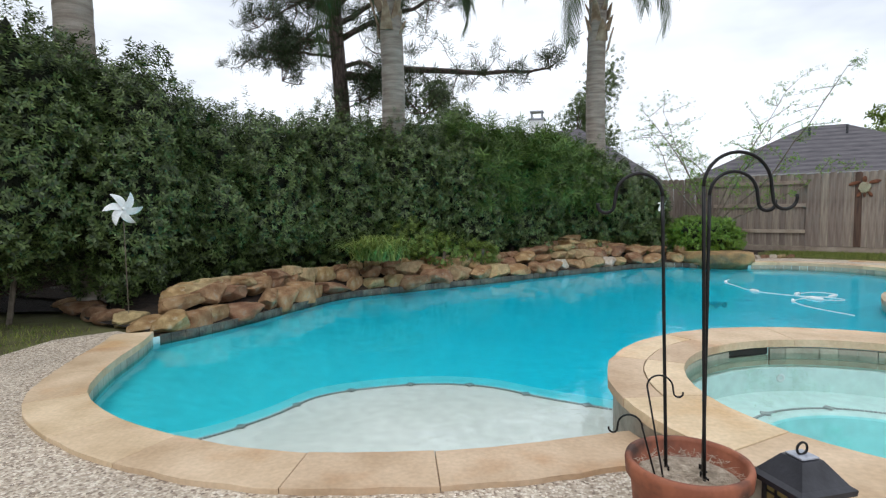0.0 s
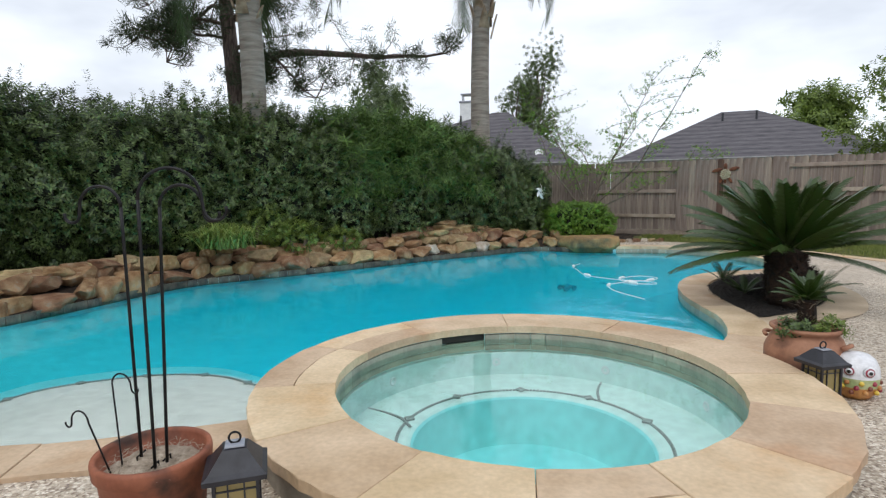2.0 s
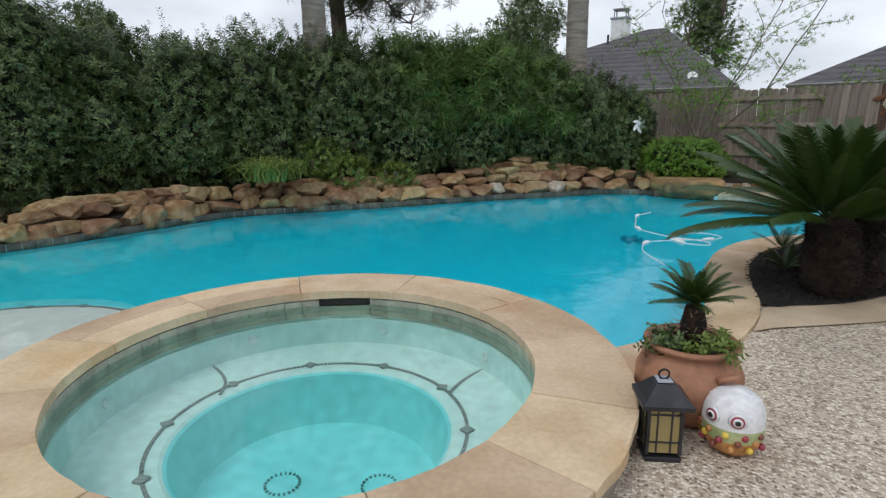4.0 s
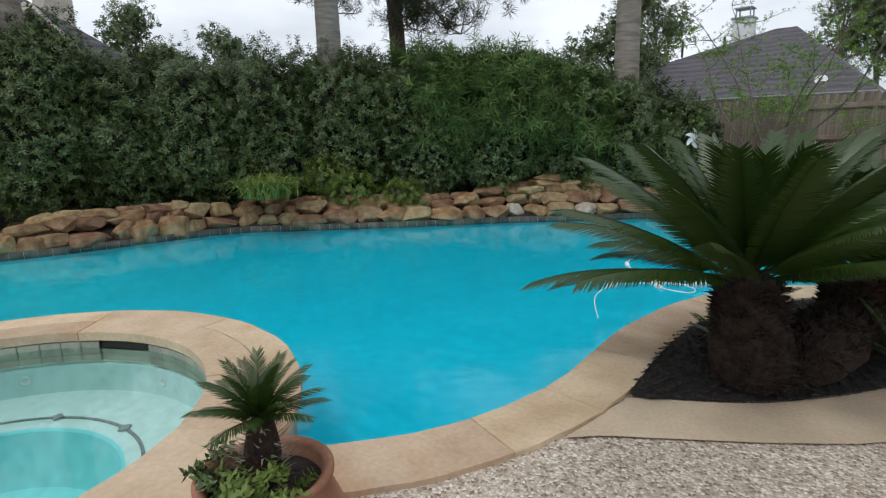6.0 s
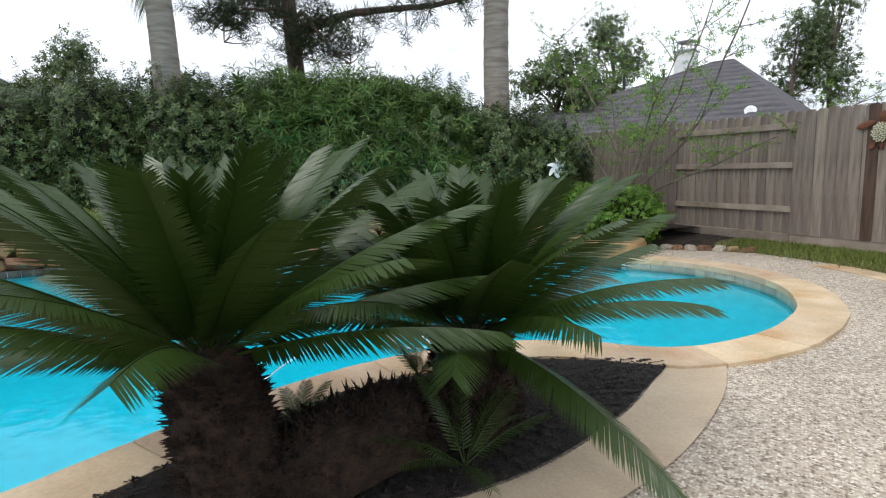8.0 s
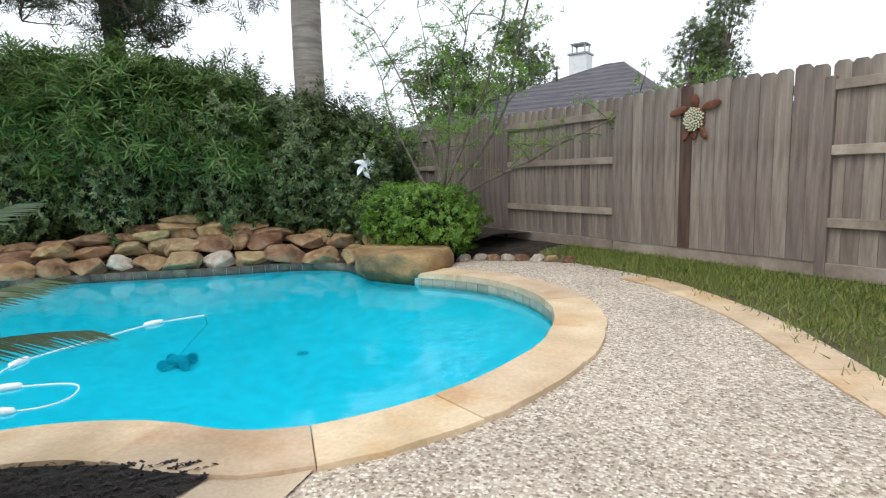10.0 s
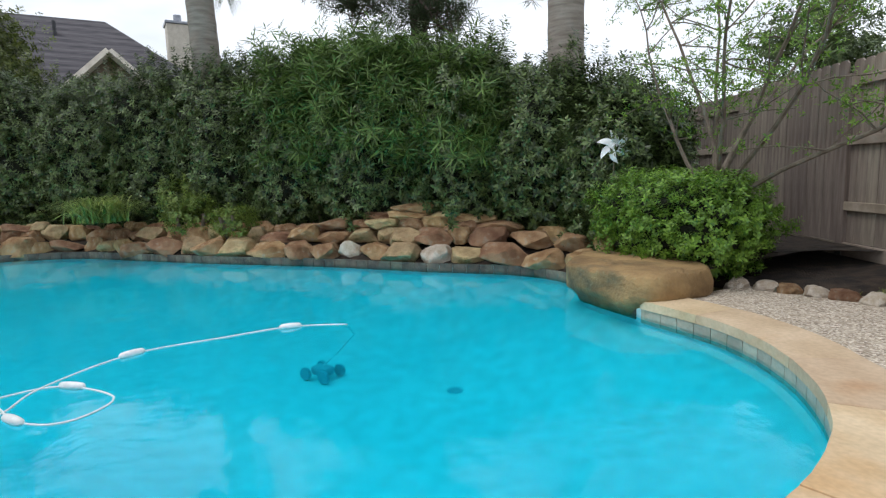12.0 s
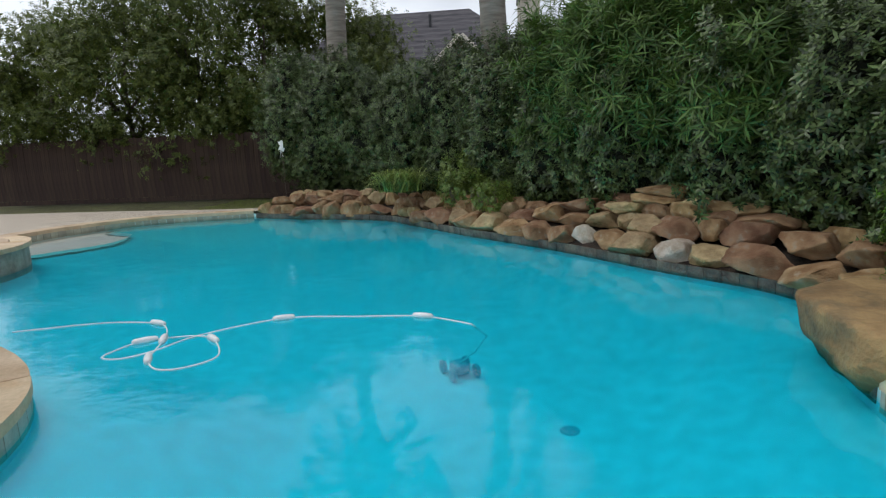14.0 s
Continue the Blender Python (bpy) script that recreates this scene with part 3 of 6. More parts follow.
mosaic(smooth_line([(4.27, 4.22), (4.30, 4.40), (4.37, 4.58), (4.45, 4.72)], 0.05), -0.226, spa, 9.0, 0.02)
mosaic(smooth_line([(2.88, 3.72), (2.80, 3.86), (2.66, 3.97), (2.50, 4.05)], 0.05), -0.226, spa, 9.0, 0.02)
for dx, dy in ((-0.22, -0.04), (0.33, 0.13)):
    bm = bmesh.new()
    for k in range(22):
        a = 2 * math.pi * k / 22
        box(bm, SPA_C[0] + dx + 0.10 * math.cos(a), SPA_C[1] + dy + 0.10 * math.sin(a), -0.607, 0.016, 0.012, 0.01, a)
    part("drain_ring", bm, M_MOSAIC, spa)
# tile band above the water
M_BAND = surface("spa_band_tile", (0.30, 0.28, 0.22), (0.42, 0.39, 0.31), 6, 0.4, 0.2, 40, rand=0.14)
for k in range(60):
    a = 2 * math.pi * k / 60
    if 0.0 < (a - 1.73) % (2 * math.pi) < 0.31:
        continue
    bm = bmesh.new()
    n_ = 3
    for i in range(n_ + 1):
        b = a + (2 * math.pi / 60 - 0.004) * i / n_
        for r, z in ((SPA_IN - 0.003, 0.0), (SPA_IN - 0.003, 0.135), (SPA_IN + 0.019, 0.135), (SPA_IN + 0.019, 0.0)):
            bm.verts.new((SPA_C[0] + r * math.cos(b), SPA_C[1] + r * math.sin(b), z))
    bm.verts.ensure_lookup_table()
    for i in range(n_):
        for e in range(4):
            bm.faces.new([bm.verts[4 * i + e], bm.verts[4 * i + (e + 1) % 4], bm.verts[4 * i + 4 + (e + 1) % 4], bm.verts[4 * i + 4 + e]])
    part("band_tile", bm, M_BAND, spa)
# Near-black paint stands in for the shade of a deep spill slot.
M_SLOT = surface("slot_shade", (0.008, 0.007, 0.006), (0.02, 0.018, 0.015), 7, 0.8, 0.0, 40)
a = 1.945
bm = bmesh.new()
box(bm, SPA_C[0] + (SPA_IN + 0.008) * math.cos(a), SPA_C[1] + (SPA_IN + 0.008) * math.sin(a), 0.04, 0.02, 0.41, 0.08, a, 0.003)
part("slot_sill", bm, M_BAND, spa)
for rr_, dz, sx, sz, sy, nm in ((SPA_IN + 0.012, 0.115, 0.02, 0.062, 0.41, "slot_shade_plate"),):
    bm = bmesh.new()
    box(bm, SPA_C[0] + rr_ * math.cos(a), SPA_C[1] + rr_ * math.sin(a), dz, sx, sy, sz, a, 0.003)
    part(nm, bm, M_SLOT, spa, "near-black plate painted as the shade in the spill opening")
for k, a in enumerate((0.2, 0.95, 1.7, 2.5, 3.4, 4.2, 5.0, 5.8)):
    bm = bmesh.new()
    r = SPA_IN - 0.004
    lathe(bm, [(0.012, 0), (0.03, 0.004), (0.036, 0.0)], 16)
    bmesh.ops.transform(bm, matrix=Matrix.Translation((SPA_C[0] + r * math.cos(a), SPA_C[1] + r * math.sin(a), -0.11)) @ Matrix.Rotation(a, 4, 'Z') @ Matrix.Rotation(radians(-90), 4, 'Y'), verts=bm.verts[:])
    part("jet", bm, M_WHITE, spa)
ringp = lambda r, n=96: [(SPA_C[0] + r * math.cos(2 * math.pi * k / n), SPA_C[1] + r * math.sin(2 * math.pi * k / n)) for k in range(n)]
fill("spa_water", [ringp(SPA_IN + 0.005)], 0.095, M_SPA_WATER, "clear pale turquoise spa water", "water")
fill("spa_deep_water", [ringp(0.79, 64)], -0.248, M_SPA_DEEP, "turquoise deeper spa water", "water")


def ring_stone(c, r0, r1, b0, b1, z0, z1, parent, skew=0.0, n=8):
    """One flagstone of a ring, with softened edges and a slightly ragged outline."""
    bm = bmesh.new()
    top, bot = [], []
    prof = []
    for i in range(n + 1):
        prof.append((b0 + (b1 - b0) * i / n, r1 + random.uniform(-0.008, 0.008)))
    for i in range(n, -1, -1):
        prof.append((b0 + (b1 - b0) * i / n + skew, r0 + random.uniform(-0.003, 0.003)))
    top = [bm.verts.new((c[0] + r * math.cos(b), c[1] + r * math.sin(b), z1)) for b, r in prof]
    bot = [bm.verts.new((v.co.x, v.co.y, z0)) for v in top]
    m = len(top)
    bm.faces.new(top)
    bm.faces.new(bot[::-1])
    for i in range(m):
        bm.faces.new((bot[i], bot[(i + 1) % m], top[(i + 1) % m], top[i]))
    te = [e for e in bm.edges if all(abs(v.co.z - z1) < 1e-6 for v in e.verts)]
    bmesh.ops.bevel(bm, geom=te, offset=0.006, segments=2, affect='EDGES', profile=0.5)
    bmesh.ops.recalc_face_normals(bm, faces=bm.faces[:])
    return part("coping_stone", bm, M_COPE, parent)


spa_coping = thing("spa_coping", "ring of tan sandstone flags round the raised spa", "coping", kind="structure")
cuts = [0.0, 0.52, 0.98, 1.62, 2.2, 2.75, 3.3, 3.75, 4.2, 4.62, 5.02, 5.45, 5.9, 2 * math.pi]
for b0, b1 in zip(cuts, cuts[1:]):
    g = 0.0013
    if random.random() < 0.35:
        rm = SPA_IN + random.uniform(0.2, 0.26)
        ring_stone(SPA_C, SPA_IN - 0.012, rm - 0.004, b0 + g, b1 - g, 0.148, SPA_TOP + random.uniform(-0.002, 0.003), spa_coping)
        ring_stone(SPA_C, rm + 0.004, SPA_OUT, b0 + g, b1 - g, 0.148, SPA_TOP + random.uniform(-0.002, 0.003), spa_coping)
    else:
        ring_stone(SPA_C, SPA_IN - 0.012, SPA_OUT, b0 + g, b1 - g, 0.148, SPA_TOP + random.uniform(-0.002, 0.003), spa_coping, 0.0, 10)


def coping_run(line, parent, w=COPE_W, z1=COPE_Z, z0=-0.035, lo=0.55, hi=0.95, over=0.02):
    S, N = along(line), normals_right(line)
    s = 0.0
    while s < S[-1] - 0.05:
        e = min(s + random.uniform(lo, hi), S[-1])
        if S[-1] - e < 0.3:
            e = S[-1]
        n = max(3, int((e - s) / 0.1))
        inner, outer = [], []
        for i in range(n + 1):
            u = s + 0.0022 + (e - s - 0.0044) * i / n
            p, nn = at_length(line, S, u), at_length(N, S, u)
            nn /= np.linalg.norm(nn)
            inner.append(p - over * nn + random.uniform(-0.003, 0.003) * nn)
            outer.append(p + (w + random.uniform(-0.008, 0.008)) * nn)
        loop = inner + outer[::-1]
        bm = bmesh.new()
        dz = random.uniform(-0.003, 0.003)
        top = [bm.verts.new((p[0], p[1], z1 + dz)) for p in loop]
        bot = [bm.verts.new((p[0], p[1], z0)) for p in loop]
        m = len(top)
        bm.faces.new(top)
        bm.faces.new(bot[::-1])
        for i in range(m):
            bm.faces.new((bot[i], bot[(i + 1) % m], top[(i + 1) % m], top[i]))
        te = [ed for ed in bm.edges if all(abs(v.co.z - z1 - dz) < 1e-6 for v in ed.verts)]
        bmesh.ops.bevel(bm, geom=te, offset=0.005, segments=2, affect='EDGES', profile=0.5)
        bmesh.ops.recalc_face_normals(bm, faces=bm.faces[:])
        part("coping_stone", bm, M_COPE, parent)
        s = e


pool_coping = thing("pool_coping", "tan sandstone flags edging the swimming pool", "coping", kind="structure")
coping_run(FRONT, pool_coping)
coping_run(RIGHT, pool_coping)


def tile_band(line, parent, z0=-0.15, z1=-0.036, step=0.15, off=0.012, material=None):
    S, N = along(line), normals_right(line)
    s = 0.0
    while s < S[-1] - 0.03:
        bm = bmesh.new()
        a_, b_ = at_length(line, S, s + 0.003), at_length(line, S, min(s + step, S[-1]) - 0.003)
        na, nb = at_length(N, S, s), at_length(N, S, s + step)
        q = [a_ - off * na, b_ - off * nb, b_ + 0.01 * nb, a_ + 0.01 * na]
        lo_ = [bm.verts.new((p[0], p[1], z0)) for p in q]
        hi_ = [bm.verts.new((p[0], p[1], z1)) for p in q]
        bm.faces.new(hi_)
        for i in range(4):
            bm.faces.new((lo_[i], lo_[(i + 1) % 4], hi_[(i + 1) % 4], hi_[i]))
        bmesh.ops.recalc_face_normals(bm, faces=bm.faces[:])
        part("waterline_tile", bm, material or M_BAND, parent)
        s += step


band = thing("waterline_band", "row of grey-tan tiles at the pool's waterline", "tiles", kind="structure")
tile_band(FRONT, band)
tile_band(RIGHT, band)
tile_band(SPA_BACK, band, -0.2, 0.14, 0.15, 0.012)
dark_band = thing("rock_footing", "dark wet stone course under the rock border", "stone course", kind="structure")
tile_band(ROCKS, dark_band, -0.14, -0.025, 0.17, 0.012, M_STONEWALL)

# flag edging of the deck and the smooth band round the cycad bed
edge = smooth_line([(9.05, 13.62), (9.42, 13.28), (9.78, 12.78), (10.05, 12.32), (10.27, 11.85), (10.52, 11.1), (11.25, 9.0), (11.9, 6.0)][::-1])
edging = thing("deck_edging", "flat tan flagstones along the deck's edge", "edging", kind="structure")
coping_run(edge, edging, 0.0 - 0.30, 0.012, -0.02, 0.5, 0.8, 0.0)
BED = [(6.29, 5.9), (6.52, 5.99), (6.8, 6.12), (7.08, 6.32), (7.5, 6.76), (7.78, 7.29), (7.93, 7.92), (7.97, 8.4), (7.97, 8.86), (7.55, 8.70), (7.12, 8.48),
       (6.78, 8.08), (6.47, 7.6), (6.31, 7.05), (6.27, 6.45)]
M_BANDCON = surface("tan_concrete", (0.46, 0.35, 0.24), (0.59, 0.47, 0.335), 2.2, 0.85, 0.25, 60, depth=0.003)
inner_b = smooth_line([(6.13, 5.30), (6.20, 5.55), (6.29, 5.88), (6.52, 5.985), (6.8, 6.11), (7.08, 6.31), (7.5, 6.75), (7.79, 7.28), (7.94, 7.92), (7.98, 8.4), (7.985, 8.86), (8.06, 9.14)])
outer_b = smooth_line([(6.14, 5.29), (6.26, 5.40), (6.6, 5.57), (7.05, 5.80), (7.45, 6.06), (7.8, 6.50), (8.10, 7.08), (8.29, 7.7), (8.37, 8.35), (8.36, 8.8), (8.30, 9.2)])
fill("bed_border", [np.concatenate([inner_b, outer_b[::-1][:-1]])], 0.012, M_BANDCON, "smooth tan concrete band round the cycad bed", "border")

# cycad bed of mulch
bm = bmesh.new()
bpts = smooth_line(BED, 0.1, True)
cx, cy = bpts.mean(0)
rows = []
for k in (1.0, 0.9, 0.75, 0.55, 0.3):
    rows.append([bm.verts.new((cx + (p[0] - cx) * k, cy + (p[1] - cy) * k, 0.02 + 0.07 * (1 - k) ** 0.7 + (0 if k == 1 else 0.025 * noise.noise(Vector((p[0] * 6 * k, p[1] * 6 * k, 0)))))) for p in bpts])
c = bm.verts.new((cx, cy, 0.1))
n = len(bpts)
for a, b in zip(rows, rows[1:]):
    for i in range(n):
        bm.faces.new((a[i], a[(i + 1) % n], b[(i + 1) % n], b[i]))
for i in range(n):
    bm.faces.new((rows[-1][i], rows[-1][(i + 1) % n], c))
bmesh.ops.recalc_face_normals(bm, faces=bm.faces[:])
tagged(part("mulch_bed", bm, M_MULCH), "dark mulch bed under the cycads", "mulch", kind="structure")
g3 = np.random.default_rng(17)
kk = np.sqrt(g3.uniform(0, 1, 5200))
bi = g3.integers(0, len(bpts), 5200)
pos = np.column_stack([cx + (bpts[bi, 0] - cx) * kk, cy + (bpts[bi, 1] - cy) * kk, 0.03 + 0.07 * (1 - kk) ** 0.7])
chipV = np.array([(-0.022, -0.006, 0), (0.020, -0.008, 0.003), (0.024, 0.006, 0), (-0.018, 0.007, 0.004), (0, 0, 0.009)])
gd = np.column_stack([g3.normal(0, 0.4, 5200), g3.normal(0, 0.4, 5200), np.ones(5200)])
chips = crown("mulch_chips", pos, gd, (chipV, [(0, 1, 4), (1, 2, 4), (2, 3, 4), (3, 0, 4)]), M_CHIP, None, g3, (0.3, 0.95))
tagged(chips, "shredded dark brown bark chips on the bed", "mulch", kind="stuff")

# planting bed behind the rocks
rn, rs = normals_right(ROCKS), along(ROCKS)
bm = bmesh.new()
offs = ((0.05, -0.05), (0.3, 0.10), (0.6, 0.17), (1.2, 0.22), (2.2, 0.26), (3.6, 0.2), (4.6, 0.10))
rows = []
for o, z in offs:
    rows.append([bm.verts.new((p[0] + o * q[0], p[1] + o * q[1], -0.03 + (z + 0.03 + 0.03 * noise.noise(Vector((p[0] * 2, p[1] * 2, o)))) * min(1.0, (rs[-1] - u) / 1.8))) for p, q, u in zip(ROCKS, rn, rs)])
for a, b in zip(rows, rows[1:]):
    for i in range(len(ROCKS) - 1):
        bm.faces.new((a[i], a[i + 1], b[i + 1], b[i]))
bmesh.ops.recalc_face_normals(bm, faces=bm.faces[:])
tagged(part("planting_bed", bm, M_BED, smooth=True), "dark soil and leaf litter under the hedge", "soil", kind="structure")

fill("side_mulch", [smooth_line([(-2.45, 5.85), (-3.2, 6.0), (-3.8, 6.3), (-4.5, 6.8), (-6.6, 7.1), (-6.6, 11.5), (-4.5, 10.5), (-3.0, 8.2)], 0.2, True)], 0.012, M_MULCH,
     "dark mulch under the hedge by the side fence", "mulch")


# ---------------------------------------------------------------- rocks
def rock_mesh(seed, sx, sy, sz):
    """A worn, angular boulder about sx by sy by sz, its base at z = 0."""
    bm = bmesh.new()
    bmesh.ops.create_icosphere(bm, subdivisions=4, radius=1.0)
    o = Vector((seed * 7.3, seed * 3.1, seed * 1.7))
    rr = random.Random(seed)
    cuts = []
    for _ in range(13):
        d = Vector((rr.gauss(0, 1), rr.gauss(0, 1), rr.gauss(0, 0.8))).normalized()
        cuts.append((d, rr.uniform(0.66, 0.95)))
    for v in bm.verts:
        d = v.co.normalized()
        q = (abs(d.x) ** 7 + abs(d.y) ** 7 + abs(d.z) ** 7) ** (-1 / 7)
        p = d * q
        for c, h in cuts:
            k = p.dot(c) - h
            if k > 0:
                p = p - c * k * 0.95
        p = p * (1 + 0.10 * noise.noise(p * 1.3 + o) + 0.05 * noise.noise(p * 3.8 + o) + 0.045 * noise.noise(p * 10 + o) + 0.02 * noise.noise(p * 23 + o))
        v.co = Vector((p.x * sx / 2, p.y * sy / 2, (p.z + 0.9) * sz / 2))
    me = bpy.data.meshes.new("rock")
    bm.to_mesh(me)
    bm.free()
    for p in me.polygons:
        p.use_smooth = True
    return me


rock_wall = thing("rock_border", "border of stacked tan, rust and grey boulders along the pool", "rocks", kind="structure")
base_rocks = []
for k in range(16):
    me = rock_mesh(k + 1, 1.0, 0.72, 0.5)
    me.materials.append(M_ROCK_PALE if k in (6, 14) else (M_ROCK_YEL if k in (2, 9, 12) else M_ROCK))
    base_rocks.append(me)


def lay_rock(x, y, z, length, height, turn, which=None, tilt=0.0):
    me = base_rocks[random.choice((0, 1, 2, 3, 4, 5, 7, 8, 9, 10, 11, 12, 13, 15)) if which is None else which]
    ob = new("rock", me)
    ob.parent = rock_wall
    ob.location = (x, y, z)
    ob.rotation_euler = (random.uniform(-0.08, 0.08), tilt + random.uniform(-0.07, 0.07), turn + random.choice((0, math.pi)) + random.uniform(-0.25, 0.25))
    ob.scale = (length, length * random.uniform(0.85, 1.15), height / 0.5)
    return ob


RS, RT = along(ROCKS), np.gradient(ROCKS, axis=0)


def rock_course(s0, s1, off, z, lo, hi, h0, h1, gap=0.86):
    s = s0
    while s < s1:
        le = random.uniform(lo, hi)
        u = s + le / 2
        p, n_, t_ = at_length(ROCKS, RS, u), at_length(rn, RS, u), at_length(RT, RS, u)
        o = off + random.uniform(-0.05, 0.07)
        h = random.uniform(h0, h1)
        near_white = min(math.hypot(p[0] - 2.55, p[1] - 12.1), math.hypot(p[0] - 3.75, p[1] - 12.9)) < 0.22 and off < 0.3
        lay_rock(p[0] + o * n_[0], p[1] + o * n_[1], z + random.uniform(-0.02, 0.02), le * 1.08, h, math.atan2(t_[1], t_[0]), 6 if near_white else None)
        s += le * gap


L_ = RS[-1]
rock_course(0.75, L_ - 0.1, 0.15, -0.075, 0.28, 0.66, 0.22, 0.34)
rock_course(1.3, L_ - 0.7, 0.40, 0.13, 0.28, 0.60, 0.17, 0.27)
rock_course(1.9, L_ - 0.9, 0.66, 0.20, 0.26, 0.56, 0.15, 0.24, 0.92)
# mound with the tallest stones
rock_course(2.35, 4.9, 0.55, 0.29, 0.3, 0.62, 0.15, 0.22)
rock_course(2.7, 4.5, 0.72, 0.40, 0.40, 0.65, 0.15, 0.2, 1.0)
lay_rock(2.75, 13.03, 0.52, 0.62, 0.17, 0.7, 3)
# left mound
rock_course(L_ - 2.9, L_ - 1.0, 0.52, 0.25, 0.28, 0.5, 0.15, 0.21)
# low stones that edge the mulch at the left
for x, y, le in ((-2.75, 5.95, 0.5), (-3.15, 6.15, 0.45), (-3.55, 6.35, 0.42), (-3.95, 6.6, 0.45), (-4.35, 6.95, 0.6), (-4.8, 7.3, 0.6)):
    lay_rock(x, y, -0.06, le, 0.2, random.uniform(0, 3))
# small stones that edge the bush's soil
for k in range(8):
    lay_rock(6.75 + 0.19 * k, 14.12 + 0.07 * k - 0.006 * k * k, -0.03, 0.22, 0.12, 0.3, (6, 14, 4, 6, 0, 6, 12, 3)[k])

# the large flat ledge stone at the pool's corner
ledge = thing("ledge_stone", "large flat brown ledge stone overhanging the water", "rock", kind="")
bm = bmesh.new()
out = smooth_line([(5.42, 13.72), (5.58, 13.30), (5.80, 13.02), (6.2, 12.94), (6.6, 12.92), (6.78, 13.12), (6.80, 13.5), (6.72, 13.78), (6.2, 13.95)], 0.09, True)
lv = []
for z, k in ((-0.13, 0.80), (-0.05, 0.86), (-0.02, 0.95), (0.04, 1.0), (0.12, 1.01), (0.19, 1.0), (0.225, 0.975), (0.235, 0.9), (0.24, 0.5)):
    c0 = out.mean(0)
    lv.append([bm.verts.new((c0[0] + (p[0] - c0[0]) * k + 0.05 * noise.noise(Vector((p[0] * 4, p[1] * 4, z * 7))), c0[1] + (p[1] - c0[1]) * k + 0.05 * noise.noise(Vector((p[1] * 4, p[0] * 4, z * 7 + 4))),
                             z + 0.018 * noise.noise(Vector((p[0] * 4 * k, p[1] * 4 * k, 3))))) for p in out])
m_ = len(out)
for a, b in zip(lv, lv[1:]):
    for i in range(m_):
        bm.faces.new((a[i], a[(i + 1) % m_], b[(i + 1) % m_], b[i]))
bm.faces.new(lv[-1])
bm.faces.new(lv[0][::-1])
bmesh.ops.recalc_face_normals(bm, faces=bm.faces[:])
part("slab", bm, surface("brown_ledge_rock", (0.19, 0.115, 0.05), (0.40, 0.26, 0.115), 3.2, 0.85, 1.0, 26, depth=0.02, spots=(0.12, 0.10, 0.06), spot_scale=2.5, spot_at=0.6), ledge, smooth=True)

# ---------------------------------------------------------------- fence
FD, FN = np.array((0.847, -0.531)), np.array((-0.531, -0.847))
F_BASE, F_TOP, PANEL = 0.12, 2.02, 2.13


def picket(w, h, t, dog=0.03):
    """A dog-eared board standing on z = 0, its face towards -y."""
    bm = bmesh.new()
    prof = [(-w / 2, 0), (w / 2, 0), (w / 2, h - dog), (w / 2 - dog, h), (-w / 2 + dog, h), (-w / 2, h - dog)]
    f = [bm.verts.new((x, 0, z)) for x, z in prof]
    b = [bm.verts.new((x, t, z)) for x, z in prof]
    bm.faces.new(f)
    bm.faces.new(b[::-1])
    for i in range(6):
        bm.faces.new((f[i], b[i], b[(i + 1) % 6], f[(i + 1) % 6]))
    bmesh.ops.recalc_face_normals(bm, faces=bm.faces[:])
    me = bpy.data.meshes.new("picket")
    bm.to_mesh(me)
    bm.free()
    return me


def fence_panel(rails, mats, label, length=PANEL, h=F_TOP - F_BASE, seed=0):
    """A panel from x = 0 to length, seen from -y; rails: on the near side."""
    rr = random.Random(seed)
    fp = thing("fence_panel", label, "fence", "fence panels")
    k = int(length / 0.142)
    w = length / k
    shapes = [picket(w - 0.005, h - 0.14 + d, 0.017) for d in (0, 0.008, -0.01, 0.015)]
    for me in shapes:
        me.materials.append(mats[0])
    for i in range(k):
        ob = new("picket", shapes[rr.randrange(4)])
        ob.parent = fp
        ob.location = (w * (i + 0.5), (0.045 if rails else 0.0) + rr.uniform(-0.003, 0.003), 0.14)
        ob.rotation_euler = (0, rr.uniform(-0.004, 0.004), rr.uniform(-0.02, 0.02))
    y = 0.022 if rails else 0.042
    for z in (0.50, 1.14, 1.70):
        bm = bmesh.new()
        box(bm, length / 2, y, z, length - 0.01, 0.04, 0.088, 0, 0.006)
        part("rail", bm, mats[1], fp)
    bm = bmesh.new()
    box(bm, length / 2, 0.03, 0.068, length - 0.01, 0.035, 0.135, 0, 0.005)
    part("rot_board", bm, mats[1], fp)
    bm = bmesh.new()
    box(bm, 0.0, 0.085 if not rails else 0.04, h / 2 - 0.06, 0.09, 0.085, h - 0.12, 0, 0.006)
    part("post", bm, mats[0], fp)
    return fp


M_PAIR = (M_FENCE, M_RAIL)
proto_r = fence_panel(True, M_PAIR, "weathered grey cedar fence panel showing its three rails", seed=1)
proto_p = fence_panel(False, M_PAIR, "weathered grey-brown cedar picket fence panel", seed=2)
A0 = np.array((6.77, 15.77))
ang = math.atan2(FD[1], FD[0])
protos = {True: proto_r, False: proto_p}
used = {True: False, False: False}
for k in range(-3, 7):
    p = A0 + FD * (PANEL * k + (0.27 if k > 1 else 0.0))
    m = Matrix.Translation((p[0], p[1], F_BASE)) @ Matrix.Rotation(ang, 4, 'Z')
    r = (k % 2 == 0)
    if k == 1:
        fence_panel(False, M_PAIR, "weathered grey-brown cedar picket fence panel", PANEL + 0.27, seed=7).matrix_basis = m
        continue
    if not used[r]:
        protos[r].matrix_basis = m
        used[r] = True
    else:
        ob = copy_thing(protos[r], m)
